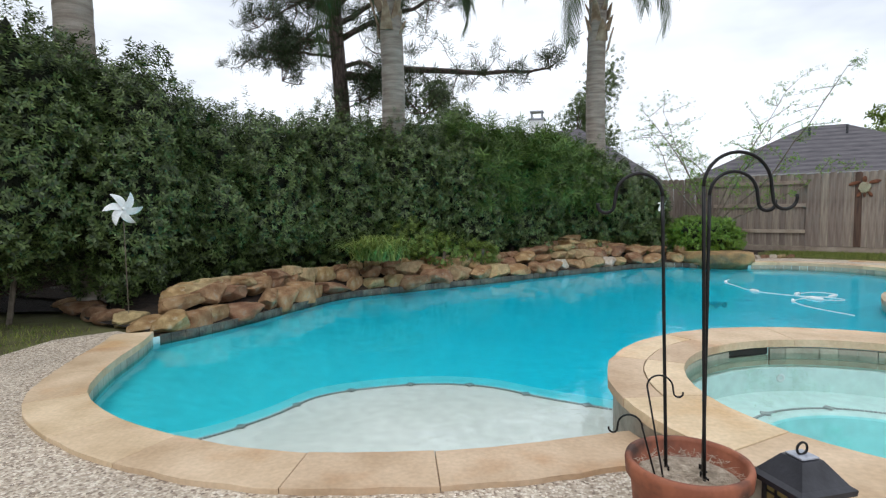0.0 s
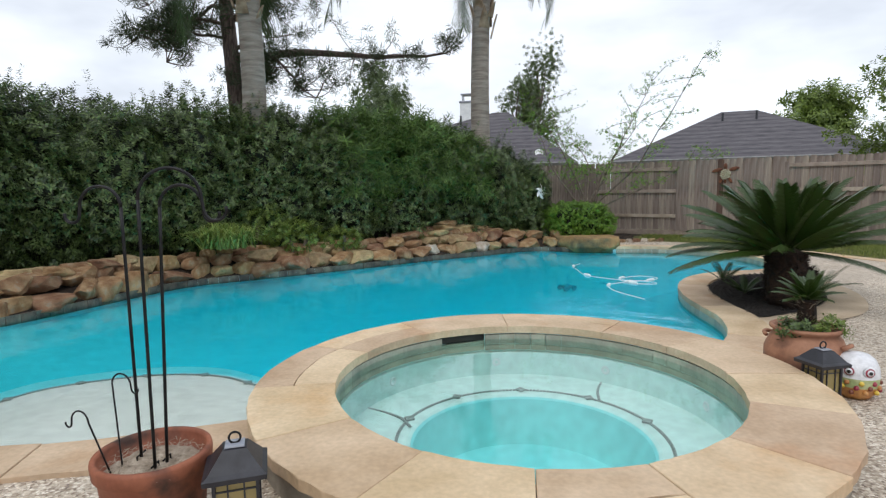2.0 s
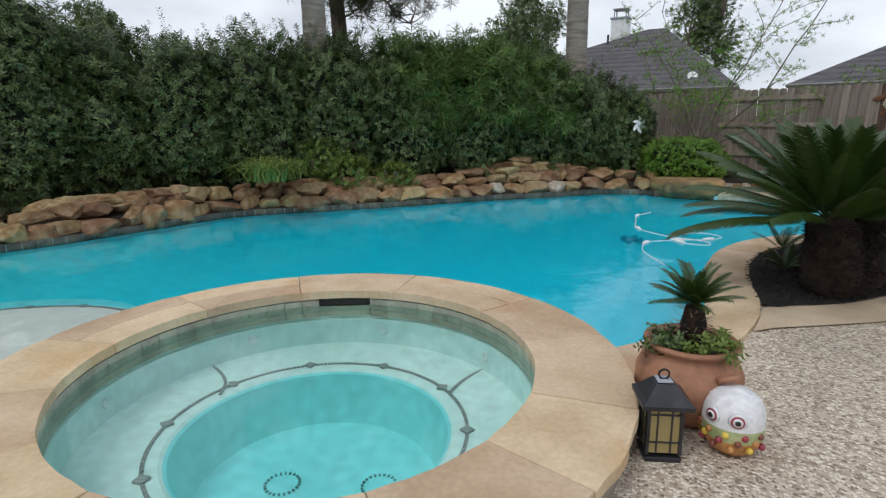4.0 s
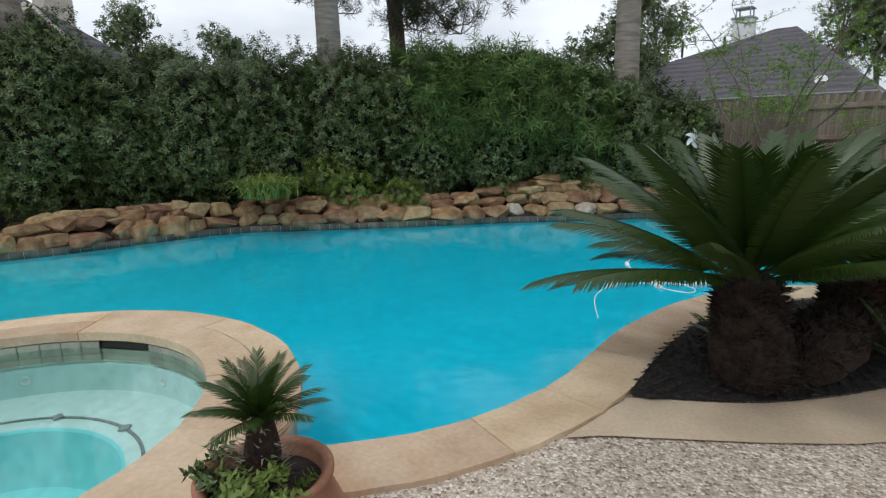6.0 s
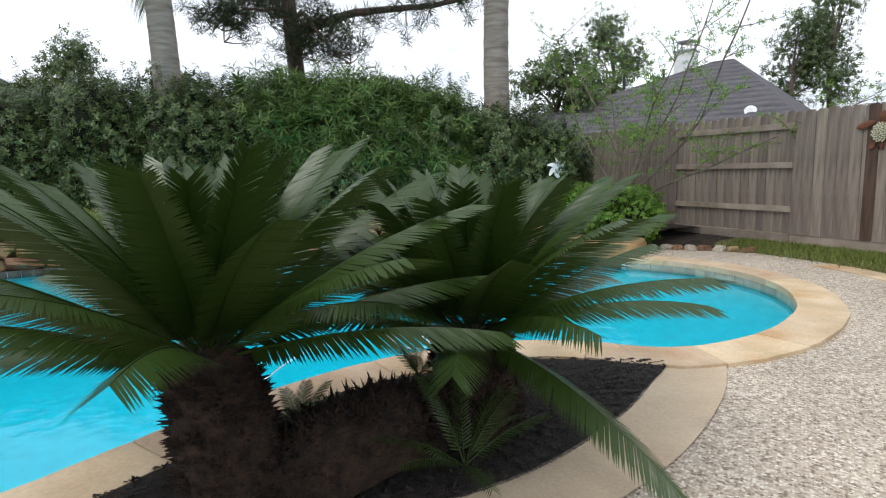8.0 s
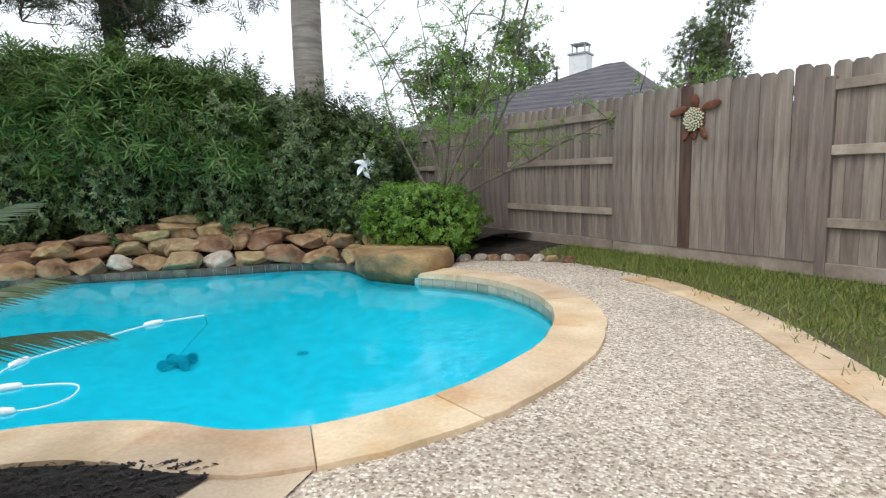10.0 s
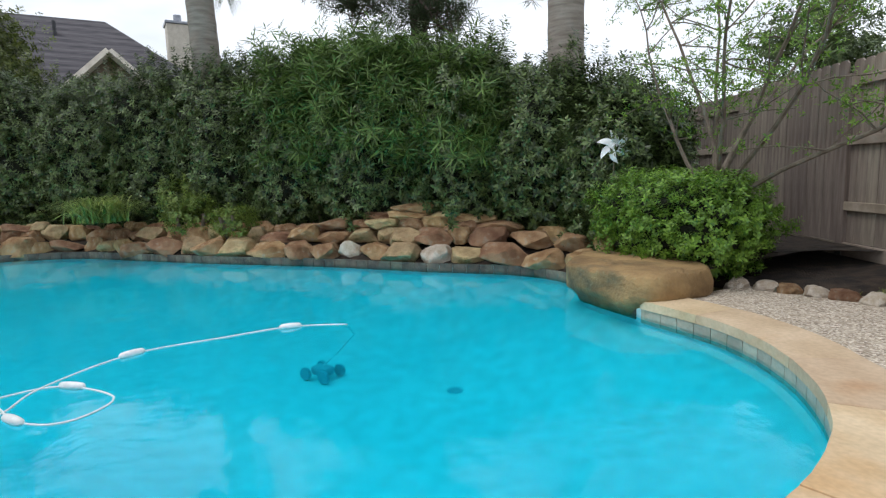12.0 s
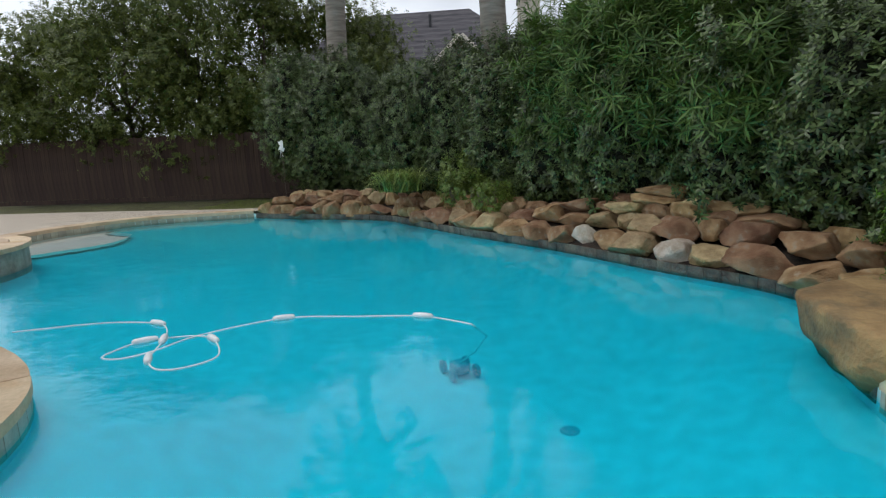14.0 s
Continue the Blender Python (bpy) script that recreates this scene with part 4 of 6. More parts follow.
# dark rust-streaked board below the ornament
sd = A0 + FD * (PANEL + 1.02)
me = picket(0.14, F_TOP - F_BASE - 0.14, 0.006)
me.materials.append(M_FENCE_DARK)
st_ob = new("stained_board", me)
st_ob.location = (sd[0] + FN[0] * 0.012, sd[1] + FN[1] * 0.012, F_BASE + 0.14)
st_ob.rotation_euler = (0, 0, ang)
tagged(st_ob, "dark rust-streaked fence board under the ornament", "fence board")

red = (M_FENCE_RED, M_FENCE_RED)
proto_l = fence_panel(False, red, "red-brown stained picket fence panel, tree shade put into its colour", PANEL, 1.95, seed=4)
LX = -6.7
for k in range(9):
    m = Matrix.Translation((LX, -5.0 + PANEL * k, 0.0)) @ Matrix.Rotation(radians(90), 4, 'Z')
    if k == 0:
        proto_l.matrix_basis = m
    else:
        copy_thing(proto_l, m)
b0_, b1_ = np.array((LX, -5.0 + PANEL * 9)), A0 - FD * PANEL * 3
bd = b1_ - b0_
bl_ = float(np.linalg.norm(bd))
nb = int(round(bl_ / PANEL))
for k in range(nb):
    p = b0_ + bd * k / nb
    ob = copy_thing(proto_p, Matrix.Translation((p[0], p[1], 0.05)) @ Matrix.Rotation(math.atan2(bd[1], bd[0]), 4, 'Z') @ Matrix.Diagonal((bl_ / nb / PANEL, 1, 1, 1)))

# raised lawn strip by the fence
strip = smooth_line([(7.5, 14.75), (7.85, 14.55), (8.33, 14.22), (8.93, 13.81), (9.42, 13.40), (9.8, 12.85), (10.08, 12.4), (10.3, 11.9), (10.6, 11.0), (11.4, 9.0), (12.1, 6.0)], 0.2)
bm = bmesh.new()
rows = []
for f_, z in ((0.0, -0.02), (0.12, 0.03), (0.5, 0.07), (1.0, 0.11), (1.4, 0.11)):
    row = []
    for p in strip:
        dist = abs(float(np.dot(p - A0, -FN)))
        q = p + (-FN) * dist * f_
        row.append(bm.verts.new((q[0], q[1], z + 0.015 * noise.noise(Vector((q[0] * 3, q[1] * 3, 0))))))
    rows.append(row)
for a, b in zip(rows, rows[1:]):
    for i in range(len(strip) - 1):
        bm.faces.new((a[i], a[i + 1], b[i + 1], b[i]))
bmesh.ops.recalc_face_normals(bm, faces=bm.faces[:])
tagged(part("lawn_strip", bm, M_GROUND, smooth=True), "narrow strip of patchy lawn by the fence", "lawn", kind="structure")
rng = np.random.default_rng(5)
NB = 30000
si = rng.integers(2, len(strip), NB)
pp = strip[si] + rng.normal(0, 0.12, (NB, 2))
dd = np.abs(((pp - A0) @ -FN))
ff = rng.uniform(0.02, 0.98, NB)
pos = np.column_stack([pp + (-FN)[None] * (dd * ff)[:, None], np.interp(ff, (0, 0.12, 0.5, 1.0), (-0.01, 0.03, 0.07, 0.11))])
blade_V = np.array([(-0.004, 0, 0), (0.004, 0, 0), (0, 0.012, 0.05)])
gd = np.column_stack([rng.normal(0, 0.45, NB), rng.normal(0, 0.45, NB), np.ones(NB)])
g = crown("grass", pos, gd, (blade_V, [(0, 1, 2)]), M_BLADE, None, rng, (0.6, 1.7))
tagged(g, "short green and yellow grass blades by the fence", "grass", kind="stuff")
bm = bmesh.new()
rows = []
front = smooth_line([(4.7, 14.4), (5.3, 14.05), (6.2, 14.08), (6.75, 14.18), (7.25, 14.42), (7.6, 14.72)], 0.15)
for f_, z in ((0.0, -0.03), (0.08, 0.01), (0.35, 0.03), (0.7, 0.07), (1.05, 0.125)):
    row = []
    for p in front:
        q = p + (-FN) * abs(float(np.dot(p - A0, -FN))) * f_
        row.append(bm.verts.new((q[0], q[1], z + 0.02 * noise.noise(Vector((q[0] * 4, q[1] * 4, 0))))))
    rows.append(row)
for a, b in zip(rows, rows[1:]):
    for i in range(len(front) - 1):
        bm.faces.new((a[i], a[i + 1], b[i + 1], b[i]))
bmesh.ops.recalc_face_normals(bm, faces=bm.faces[:])
tagged(part("bush_soil", bm, M_BED, smooth=True), "dark mulch under the bright bush", "mulch", kind="structure")
NB = 5000
pos = np.column_stack([rng.uniform(-6.4, -2.9, NB), rng.uniform(3.4, 6.1, NB), np.full(NB, -0.045)])
pos = pos[(pos[:, 0] < -3.42) & (pos[:, 1] - 5.3 < 0.4 * (-3.4 - pos[:, 0]) + 0.6)]
gd = np.column_stack([rng.normal(0, 0.45, len(pos)), rng.normal(0, 0.45, len(pos)), np.ones(len(pos))])
g = crown("grass", pos, gd, (blade_V, [(0, 1, 2)]), M_BLADE, None, rng, (0.6, 1.6))
tagged(g, "sparse grass on bare soil by the deck", "grass", kind="stuff")

# ---------------------------------------------------------------- hedge and shrubs
rng = np.random.default_rng(11)
T_BROAD = sprig(9, 0.078, 0.031, 0.09, 0.35, rng)
T_LONG = sprig(11, 0.21, 0.022, 0.16, 0.5, rng, 0.1)
T_SMALL = sprig(10, 0.045, 0.022, 0.08, 0.4, rng)
T_PINE = sprig(16, 0.26, 0.010, 0.16, 0.55, rng, 0.0)
T_TREE = sprig(8, 0.12, 0.055, 0.14, 0.3, rng)


def shrub(name, label, category, x, y, z0, z1, rx, ry, n, template, material, seed, group="", size=(0.8, 1.3), stems=4, rough=0.24, core=0.8, shoots=0):
    ob = thing(name, label, category, group)
    c, r = (x, y, (z0 + z1) / 2), (rx, ry, (z1 - z0) / 2)
    P, N = lump(rng, n, c, r, 2.7, rough, seed, 0.28)
    N = N + np.array((0, 0, 0.35)) + rng.normal(0, 0.35, N.shape)
    # long shoots that stand out of the top and the sides
    high = np.where((P[:, 2] > z0 + 0.45 * (z1 - z0)) & (rng.uniform(0, 1, n) < 0.5))[0][:shoots]
    for i in high:
        d = N[i] / (np.linalg.norm(N[i]) + 1e-9) * 0.5 + np.array((0, 0, 0.9)) + rng.normal(0, 0.25, 3)
        d /= np.linalg.norm(d)
        le = rng.uniform(0.10, 0.42)
        q = P[i] + d[None] * np.linspace(0, le, 5)[:, None]
        P, N = np.concatenate([P, q]), np.concatenate([N, np.tile(d, (5, 1)) + rng.normal(0, 0.15, (5, 3))])
    crown("foliage", P, N, template, material, ob, rng, size)
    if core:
        # Solid core closes the view through; its dark colour stands for inner shade.
        hull("dark_core", c, r, M_HEDGE_IN, ob, 2.7, rough, seed, core)
    rr = random.Random(int(seed * 10))
    for _ in range(stems):
        bm = bmesh.new()
        a = rr.uniform(0, 6.28)
        tube(bm, [(x + 0.1 * math.cos(a), y + 0.1 * math.sin(a), -0.05), (x + 0.25 * math.cos(a), y + 0.25 * math.sin(a), z0 + 0.3), (x + rx * 0.5 * math.cos(a), y + ry * 0.5 * math.sin(a), (z0 + z1) / 2)], [0.035, 0.03, 0.015], 7)
        part("stem", bm, M_TWIG, ob)
    return ob


HL = "tall dark green broadleaf hedge shrub behind the rocks"
for i, (x, y, z0, z1, rx, ry) in enumerate((
        (-4.85, 6.15, 0.55, 3.5, 1.15, 1.1), (-4.05, 7.3, 0.35, 3.4, 1.0, 1.0), (-3.75, 8.5, 0.1, 2.8, 1.1, 1.1), (-3.0, 9.5, 0.05, 2.9, 1.1, 1.1), (-2.1, 10.5, 0.05, 3.0, 1.15, 1.1),
        (-1.0, 11.5, 0.05, 3.12, 1.15, 1.1), (0.2, 12.45, 0.05, 2.95, 1.15, 1.1), (1.4, 13.25, 0.05, 2.85, 1.15, 1.1),
        (2.55, 14.0, 0.1, 2.8, 1.1, 1.05), (3.55, 14.65, 0.15, 2.4, 1.0, 0.95), (4.45, 15.05, 0.15, 2.05, 0.9, 0.8))):
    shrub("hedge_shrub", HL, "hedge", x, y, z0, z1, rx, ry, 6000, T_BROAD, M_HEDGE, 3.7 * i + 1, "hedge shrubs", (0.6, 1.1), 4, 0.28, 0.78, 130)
WLB = "tall shrub with narrow bright willow-like leaves in the hedge"
for i, (x, y, z1, r) in enumerate(((0.75, 12.35, 2.85, 0.7), (1.5, 12.75, 2.75, 0.65), (2.15, 13.2, 2.75, 0.7), (3.0, 13.75, 2.4, 0.6))):
    shrub("willow_leaf_shrub", WLB, "shrub", x, y, 1.2, z1, r, r, 1200, T_LONG, M_WILLOW, 50 + 3.1 * i, "willow-leaf shrubs", (0.7, 1.25), 3, 0.6, 0.45, 60)
shrub("bright_bush", "rounded bright green bush beside the ledge stone", "bush", 6.05, 14.25, 0.08, 0.98, 0.82, 0.62, 3800, T_SMALL, M_BUSH, 71, "", (0.65, 1.15), 4, 0.22, 0.8)
shrub("weed_clump", "leafy yellow-green weeds above the rocks", "plant", -0.05, 10.55, 0.25, 0.8, 0.45, 0.35, 260, T_SMALL, M_WEED, 83, "weeds", (0.9, 1.6), 2, 0.4, 0.0)
shrub("weed_clump", "leafy yellow-green weeds above the rocks", "plant", 0.75, 11.05, 0.22, 0.6, 0.35, 0.25, 220, T_SMALL, M_WEED, 85, "weeds", (0.9, 1.5), 2, 0.4, 0.0)
shrub("weed_clump", "leafy green weeds spilling from the hedge", "plant", -0.55, 10.45, 0.45, 1.05, 0.35, 0.3, 170, T_SMALL, M_WEED, 87, "weeds", (0.9, 1.5), 2, 0.4, 0.0)
shrub("weed_clump", "low dark green weeds by the hedge's foot", "plant", 5.0, 14.2, 0.1, 0.55, 0.35, 0.25, 160, T_SMALL, M_HEDGE, 89, "weeds", (0.9, 1.5), 2, 0.4, 0.0)

# long-bladed grass clump
clump = thing("grass_clump", "arching clump of long green grass on the rocks", "ornamental grass")
V, F = [], []
for _ in range(620):
    a, le, el = rng.uniform(0, 2 * math.pi), rng.uniform(0.6, 1.1), rng.uniform(0.85, 1.5)
    w = rng.uniform(0.009, 0.017)
    p = np.array((-0.86 + rng.normal(0, 0.17), 9.33 + rng.normal(0, 0.14), 0.46))
    d2 = np.array((math.cos(a), math.sin(a), 0))
    s2 = np.array((-math.sin(a), math.cos(a), 0))
    k = len(V)
    for j in range(7):
        t = j / 6
        q = p + d2 * le * (math.cos(el) * t + 0.28 * t * t) + np.array((0, 0, le * (math.sin(el) * t - 0.66 * t ** 2.2)))
        ww = w * (1 - t * 0.9)
        V += [q - s2 * ww, q + s2 * ww]
        if j:
            F += [(k + 2 * j - 2, k + 2 * j - 1, k + 2 * j + 1), (k + 2 * j - 2, k + 2 * j + 1, k + 2 * j)]
tagged(fast_mesh("blade_tuft", np.array(V), F, M_LONGGRASS, clump), kind="stuff")


# ---------------------------------------------------------------- fronds, palms, cycads
def frond(name, base, azim, elev, length, droop, leaf, n, width, material, parent, vee=0.5, sweep=0.9, stalk=0.12, hang=0.0, r0=0.008):
    """A feather leaf: a bowed stalk with n narrow leaflets a side."""
    steps = 14
    p, el = np.array(base, float), elev
    pts, tans = [p.copy()], []
    for i in range(steps):
        d = np.array((math.cos(azim) * math.cos(el), math.sin(azim) * math.cos(el), math.sin(el)))
        tans.append(d)
        p = p + d * length / steps
        pts.append(p.copy())
        el -= droop / steps * (0.5 + i / steps)
    tans.append(tans[-1])
    side0 = np.array((-math.sin(azim), math.cos(azim), 0))
    V, F = [], []
    for i in range(steps + 1):
        up = np.cross(side0, tans[i])
        r = r0 * (1 - 0.85 * i / steps)
        for k in range(3):
            a = 2 * math.pi * k / 3
            V.append(pts[i] + r * (math.cos(a) * side0 + math.sin(a) * up))
    for i in range(steps):
        for k in range(3):
            a, b = 3 * i + k, 3 * i + (k + 1) % 3
            F += [(a, b, b + 3), (a, b + 3, a + 3)]
    P, T = np.array(pts), np.array(tans)
    ts = np.linspace(0, steps, steps + 1)
    for j in range(n):
        u = stalk + (1 - stalk) * (j + 0.5) / n
        q = np.array([np.interp(u * steps, ts, P[:, c]) for c in range(3)])
        t = np.array([np.interp(u * steps, ts, T[:, c]) for c in range(3)])
        up = np.cross(side0, t)
        v_ = (u - stalk) / (1 - stalk)
        le = leaf * (0.35 + 0.65 * math.sin(math.pi * min(1.0, 0.12 + 0.80 * v_)) ** 0.7)
        for s in (-1, 1):
            sw = sweep * (1.0 - 0.45 * v_) + random.uniform(-0.05, 0.05)
            d = s * side0 * math.sin(sw) + t * math.cos(sw)
            d = d + up * vee * math.sin(sw) * 0.6
            d /= np.linalg.norm(d)
            tip = q + d * le - np.array((0, 0, hang * le))
            w = t * width
            k = len(V)
            ri = 3 * int(round(u * steps)) + (1 if s < 0 else 0)
            V += [q - w * 0.5, q + w * 0.5, q + d * le * 0.6 + w * 0.55 - np.array((0, 0, hang * le * 0.35)), q + d * le * 0.6 - w * 0.55 - np.array((0, 0, hang * le * 0.35)), tip]
            F += [(k, k + 1, k + 2), (k, k + 2, k + 3), (k + 3, k + 2, k + 4), (ri, k, k + 1)]
    return fast_mesh(name, np.array(V), F, material, parent)


def cycad(label, base, neck, r_base, r_neck, count, length, seed, low_fronds=(), category="cycad"):
    rr = random.Random(seed)
    ob = thing("cycad", label, category, "cycads in the mulch bed")
    b, nk = Vector(base), Vector(neck)
    bm = bmesh.new()
    pts = [b.lerp(nk, t) for t in (0, 0.2, 0.4, 0.6, 0.8, 1.0, 1.12)]
    tube(bm, pts, [r_base * 0.85, r_base, r_base * 0.97, (r_base + r_neck) / 2, r_neck * 1.02, r_neck, r_neck * 0.5], 22)
    for v in bm.verts:
        v.co += Vector((noise.noise(v.co * 9), noise.noise(v.co * 9 + Vector((5, 5, 5))), 0)) * 0.03
    part("trunk", bm, M_CYCAD, ob, smooth=True)
    # old leaf bases
    V, F = [], []
    for i in range(900):
        t = rr.uniform(0.02, 1.02)
        a = rr.uniform(0, 2 * math.pi)
        r = (r_base * (1 - t) + r_neck * t) * 1.0
        c = b.lerp(nk, t)
        d = Vector((math.cos(a), math.sin(a), rr.uniform(0.1, 0.8))).normalized()
        q = c + Vector((math.cos(a) * r, math.sin(a) * r, 0)) * 0.95
        s = Vector((-math.sin(a), math.cos(a), 0)) * rr.uniform(0.012, 0.022)
        tip = q + d * rr.uniform(0.03, 0.075)
        up = Vector((0, 0, 0.018))
        k = len(V)
        V += [tuple(q - s), tuple(q + s), tuple(q + up), tuple(tip)]
        F += [(k, k + 1, k + 3), (k + 1, k + 2, k + 3), (k + 2, k, k + 3)]
    tagged(fast_mesh("leaf_base_stubble", np.array(V), F, M_CYCAD, ob), kind="stuff")
    top = nk + (nk - b).normalized() * 0.03
    for i in range(count):
        u = (i + 0.5) / count
        az = 2.39996 * i + rr.uniform(-0.12, 0.12)
        el = 1.38 - 1.12 * u ** 1.15 + rr.uniform(-0.07, 0.07)
        le = length * (0.56 + 0.44 * min(1.0, 1.8 * u)) * rr.uniform(0.92, 1.06)
        o = Vector((math.cos(az), math.sin(az), 0)) * r_neck * 0.55 * u
        frond("frond", top + o + Vector((0, 0, 0.06 * (1 - u))), az, el, le, 0.34 + 0.3 * rr.random() * u, 0.17 * length, 84, 0.0118, M_SAGO, ob, 0.85, 0.95, 0.10, 0.04, 0.008)
    for az, el in low_fronds:
        frond("frond", top + Vector((math.cos(az), math.sin(az), 0)) * r_neck * 0.7, az, el, length * 1.02, 0.55, 0.16 * length, 84, 0.0118, M_SAGO, ob, 0.7, 0.95, 0.10, 0.06, 0.008)
    return ob


cycad("dark green cycad with a stout shaggy trunk in mulch", (6.84, 6.38, 0.05), (6.78, 6.32, 0.62), 0.215, 0.165, 44, 1.08, 3, ((3.35, 0.10), (3.0, 0.0), (2.6, 0.12)))
cycad("broad dark green cycad with a shaggy trunk in mulch", (7.36, 7.36, 0.04), (7.33, 7.42, 0.50), 0.23, 0.18, 46, 1.1, 8, ((-0.45, -0.05),))
# low leaning trunk between the two, with pups
pup = thing("cycad_offset", "low shaggy brown cycad trunk lying over the mulch", "cycad", "cycads in the mulch bed")
bm = bmesh.new()
tube(bm, [(6.95, 6.45, 0.08), (7.1, 6.62, 0.20), (7.22, 6.85, 0.24), (7.3, 7.1, 0.16)], [0.15, 0.19, 0.19, 0.13], 18)
for v in bm.verts:
    v.co += Vector((noise.noise(v.co * 9), noise.noise(v.co * 9 + Vector((5, 5, 5))), noise.noise(v.co * 8))) * 0.035
part("trunk", bm, M_CYCAD, pup, smooth=True)
LT = smooth_line([(6.95, 6.45, 0.08), (7.1, 6.62, 0.20), (7.22, 6.85, 0.24), (7.3, 7.1, 0.16)], 0.02)
g4 = np.random.default_rng(23)
mid_, ang_, dip_ = LT[g4.integers(0, len(LT), 1500)], g4.uniform(0, 2 * math.pi, 1500), g4.uniform(-0.1, 1.0, 1500)
out_ = np.column_stack([np.cos(ang_) * np.sqrt(1 - dip_ ** 2), np.sin(ang_) * np.sqrt(1 - dip_ ** 2), dip_])
shagV = np.array([(-0.012, 0, 0), (0.012, 0, 0), (0, 0.010, 0.004), (0, 0, 0.075)])
tagged(crown("leaf_base_stubble", mid_ + out_ * 0.165, out_ + g4.normal(0, 0.35, out_.shape), (shagV, [(0, 1, 3), (1, 2, 3), (2, 0, 3)]), M_CYCAD, pup, g4, (0.6, 1.3)), kind="stuff")
for (px, py, pz), cnt, le in (((6.75, 7.75, 0.08), 9, 0.34), ((7.55, 6.95, 0.1), 10, 0.42), ((6.62, 6.9, 0.08), 7, 0.25)):
    for i in range(cnt):
        frond("frond", (px, py, pz), 2.4 * i + px, random.uniform(0.5, 1.25), le, 0.6, 0.075, 24, 0.007, M_SAGO, pup, 0.5, 1.0, 0.15, 0.05, 0.004)


def palm(label, x, y, height, r, boots, seed, count=14, fl=2.5):
    rr = random.Random(seed)
    ob = thing("queen_palm", label, "palm tree", "queen palms")
    bm = bmesh.new()
    n = 60
    tube(bm, [(x + 0.05 * math.sin(i * 0.09 + seed), y + 0.05 * math.cos(i * 0.08 + seed), -0.05 + height * i / n) for i in range(n + 1)],
         [r * (1.12 - 0.22 * i / n) * (1.0 + 0.022 * (i % 3 == 0)) for i in range(n + 1)], 24)
    part("trunk", bm, M_PALM, ob, smooth=True)
    for i in range(26):
        a = 2.4 * i
        z = height - boots + boots * (i / 26) * 1.15
        bm = bmesh.new()
        q = Vector((x + 0.05 * math.sin(60 * 0.09 + seed), y + 0.05 * math.cos(60 * 0.08 + seed), z))
        d = Vector((math.cos(a), math.sin(a), 0))
        s = Vector((-math.sin(a), math.cos(a), 0))
        rr_ = r * 0.95
        w = rr.uniform(0.07, 0.12)
        le = rr.uniform(0.3, 0.6)
        vs = [q + d * rr_ - s * w * 1.3, q + d * rr_ + s * w * 1.3, q + d * (rr_ + 0.10) + s * w * 0.6 + Vector((0, 0, le * 0.7)), q + d * (rr_ + 0.16) + Vector((0, 0, le)), q + d * (rr_ + 0.10) - s * w * 0.6 + Vector((0, 0, le * 0.7))]
        f1 = [bm.verts.new(v) for v in vs]
        f2 = [bm.verts.new(v - d * 0.035) for v in vs]
        bm.faces.new(f1)
        bm.faces.new(f2[::-1])
        for k in range(5):
            bm.faces.new((f1[k], f2[k], f2[(k + 1) % 5], f1[(k + 1) % 5]))
        bmesh.ops.recalc_face_normals(bm, faces=bm.faces[:])
        part("boot", bm, M_BOOT, ob)
    top = (x, y, height + 0.35)
    for i in range(count):
        u = (i + 0.5) / count
        az = 2.39996 * i + seed
        frond("frond", top, az, 1.3 - 1.35 * u + rr.uniform(-0.1, 0.1), fl * rr.uniform(0.9, 1.1), 1.5 + 0.9 * u, 0.55, 80, 0.030, M_PALMLEAF, ob, 0.25, 0.9, 0.16, 0.75, 0.022)
    return ob


palm("queen palm with a ringed grey trunk and drooping fronds", 3.66, 15.07, 7.5, 0.235, 2.2, 2.0, 16, 3.1)
palm("queen palm with a ringed grey trunk above the hedge", -0.93, 11.04, 6.2, 0.225, 1.6, 4.4, 16, 2.9)
palm("queen palm with a leaning grey trunk in the hedge", -4.45, 7.25, 6.9, 0.24, 1.2, 1.1)

# ---------------------------------------------------------------- trees
def limb_points(p, d, length, sag, rr, n=8, wob=0.18):
    out = [Vector(p)]
    d = Vector(d).normalized()
    for i in range(n):
        d = (d + Vector((rr.gauss(0, wob), rr.gauss(0, wob), rr.gauss(0, wob) - sag / n))).normalized()
        out.append(out[-1] + d * length / n)
    return out


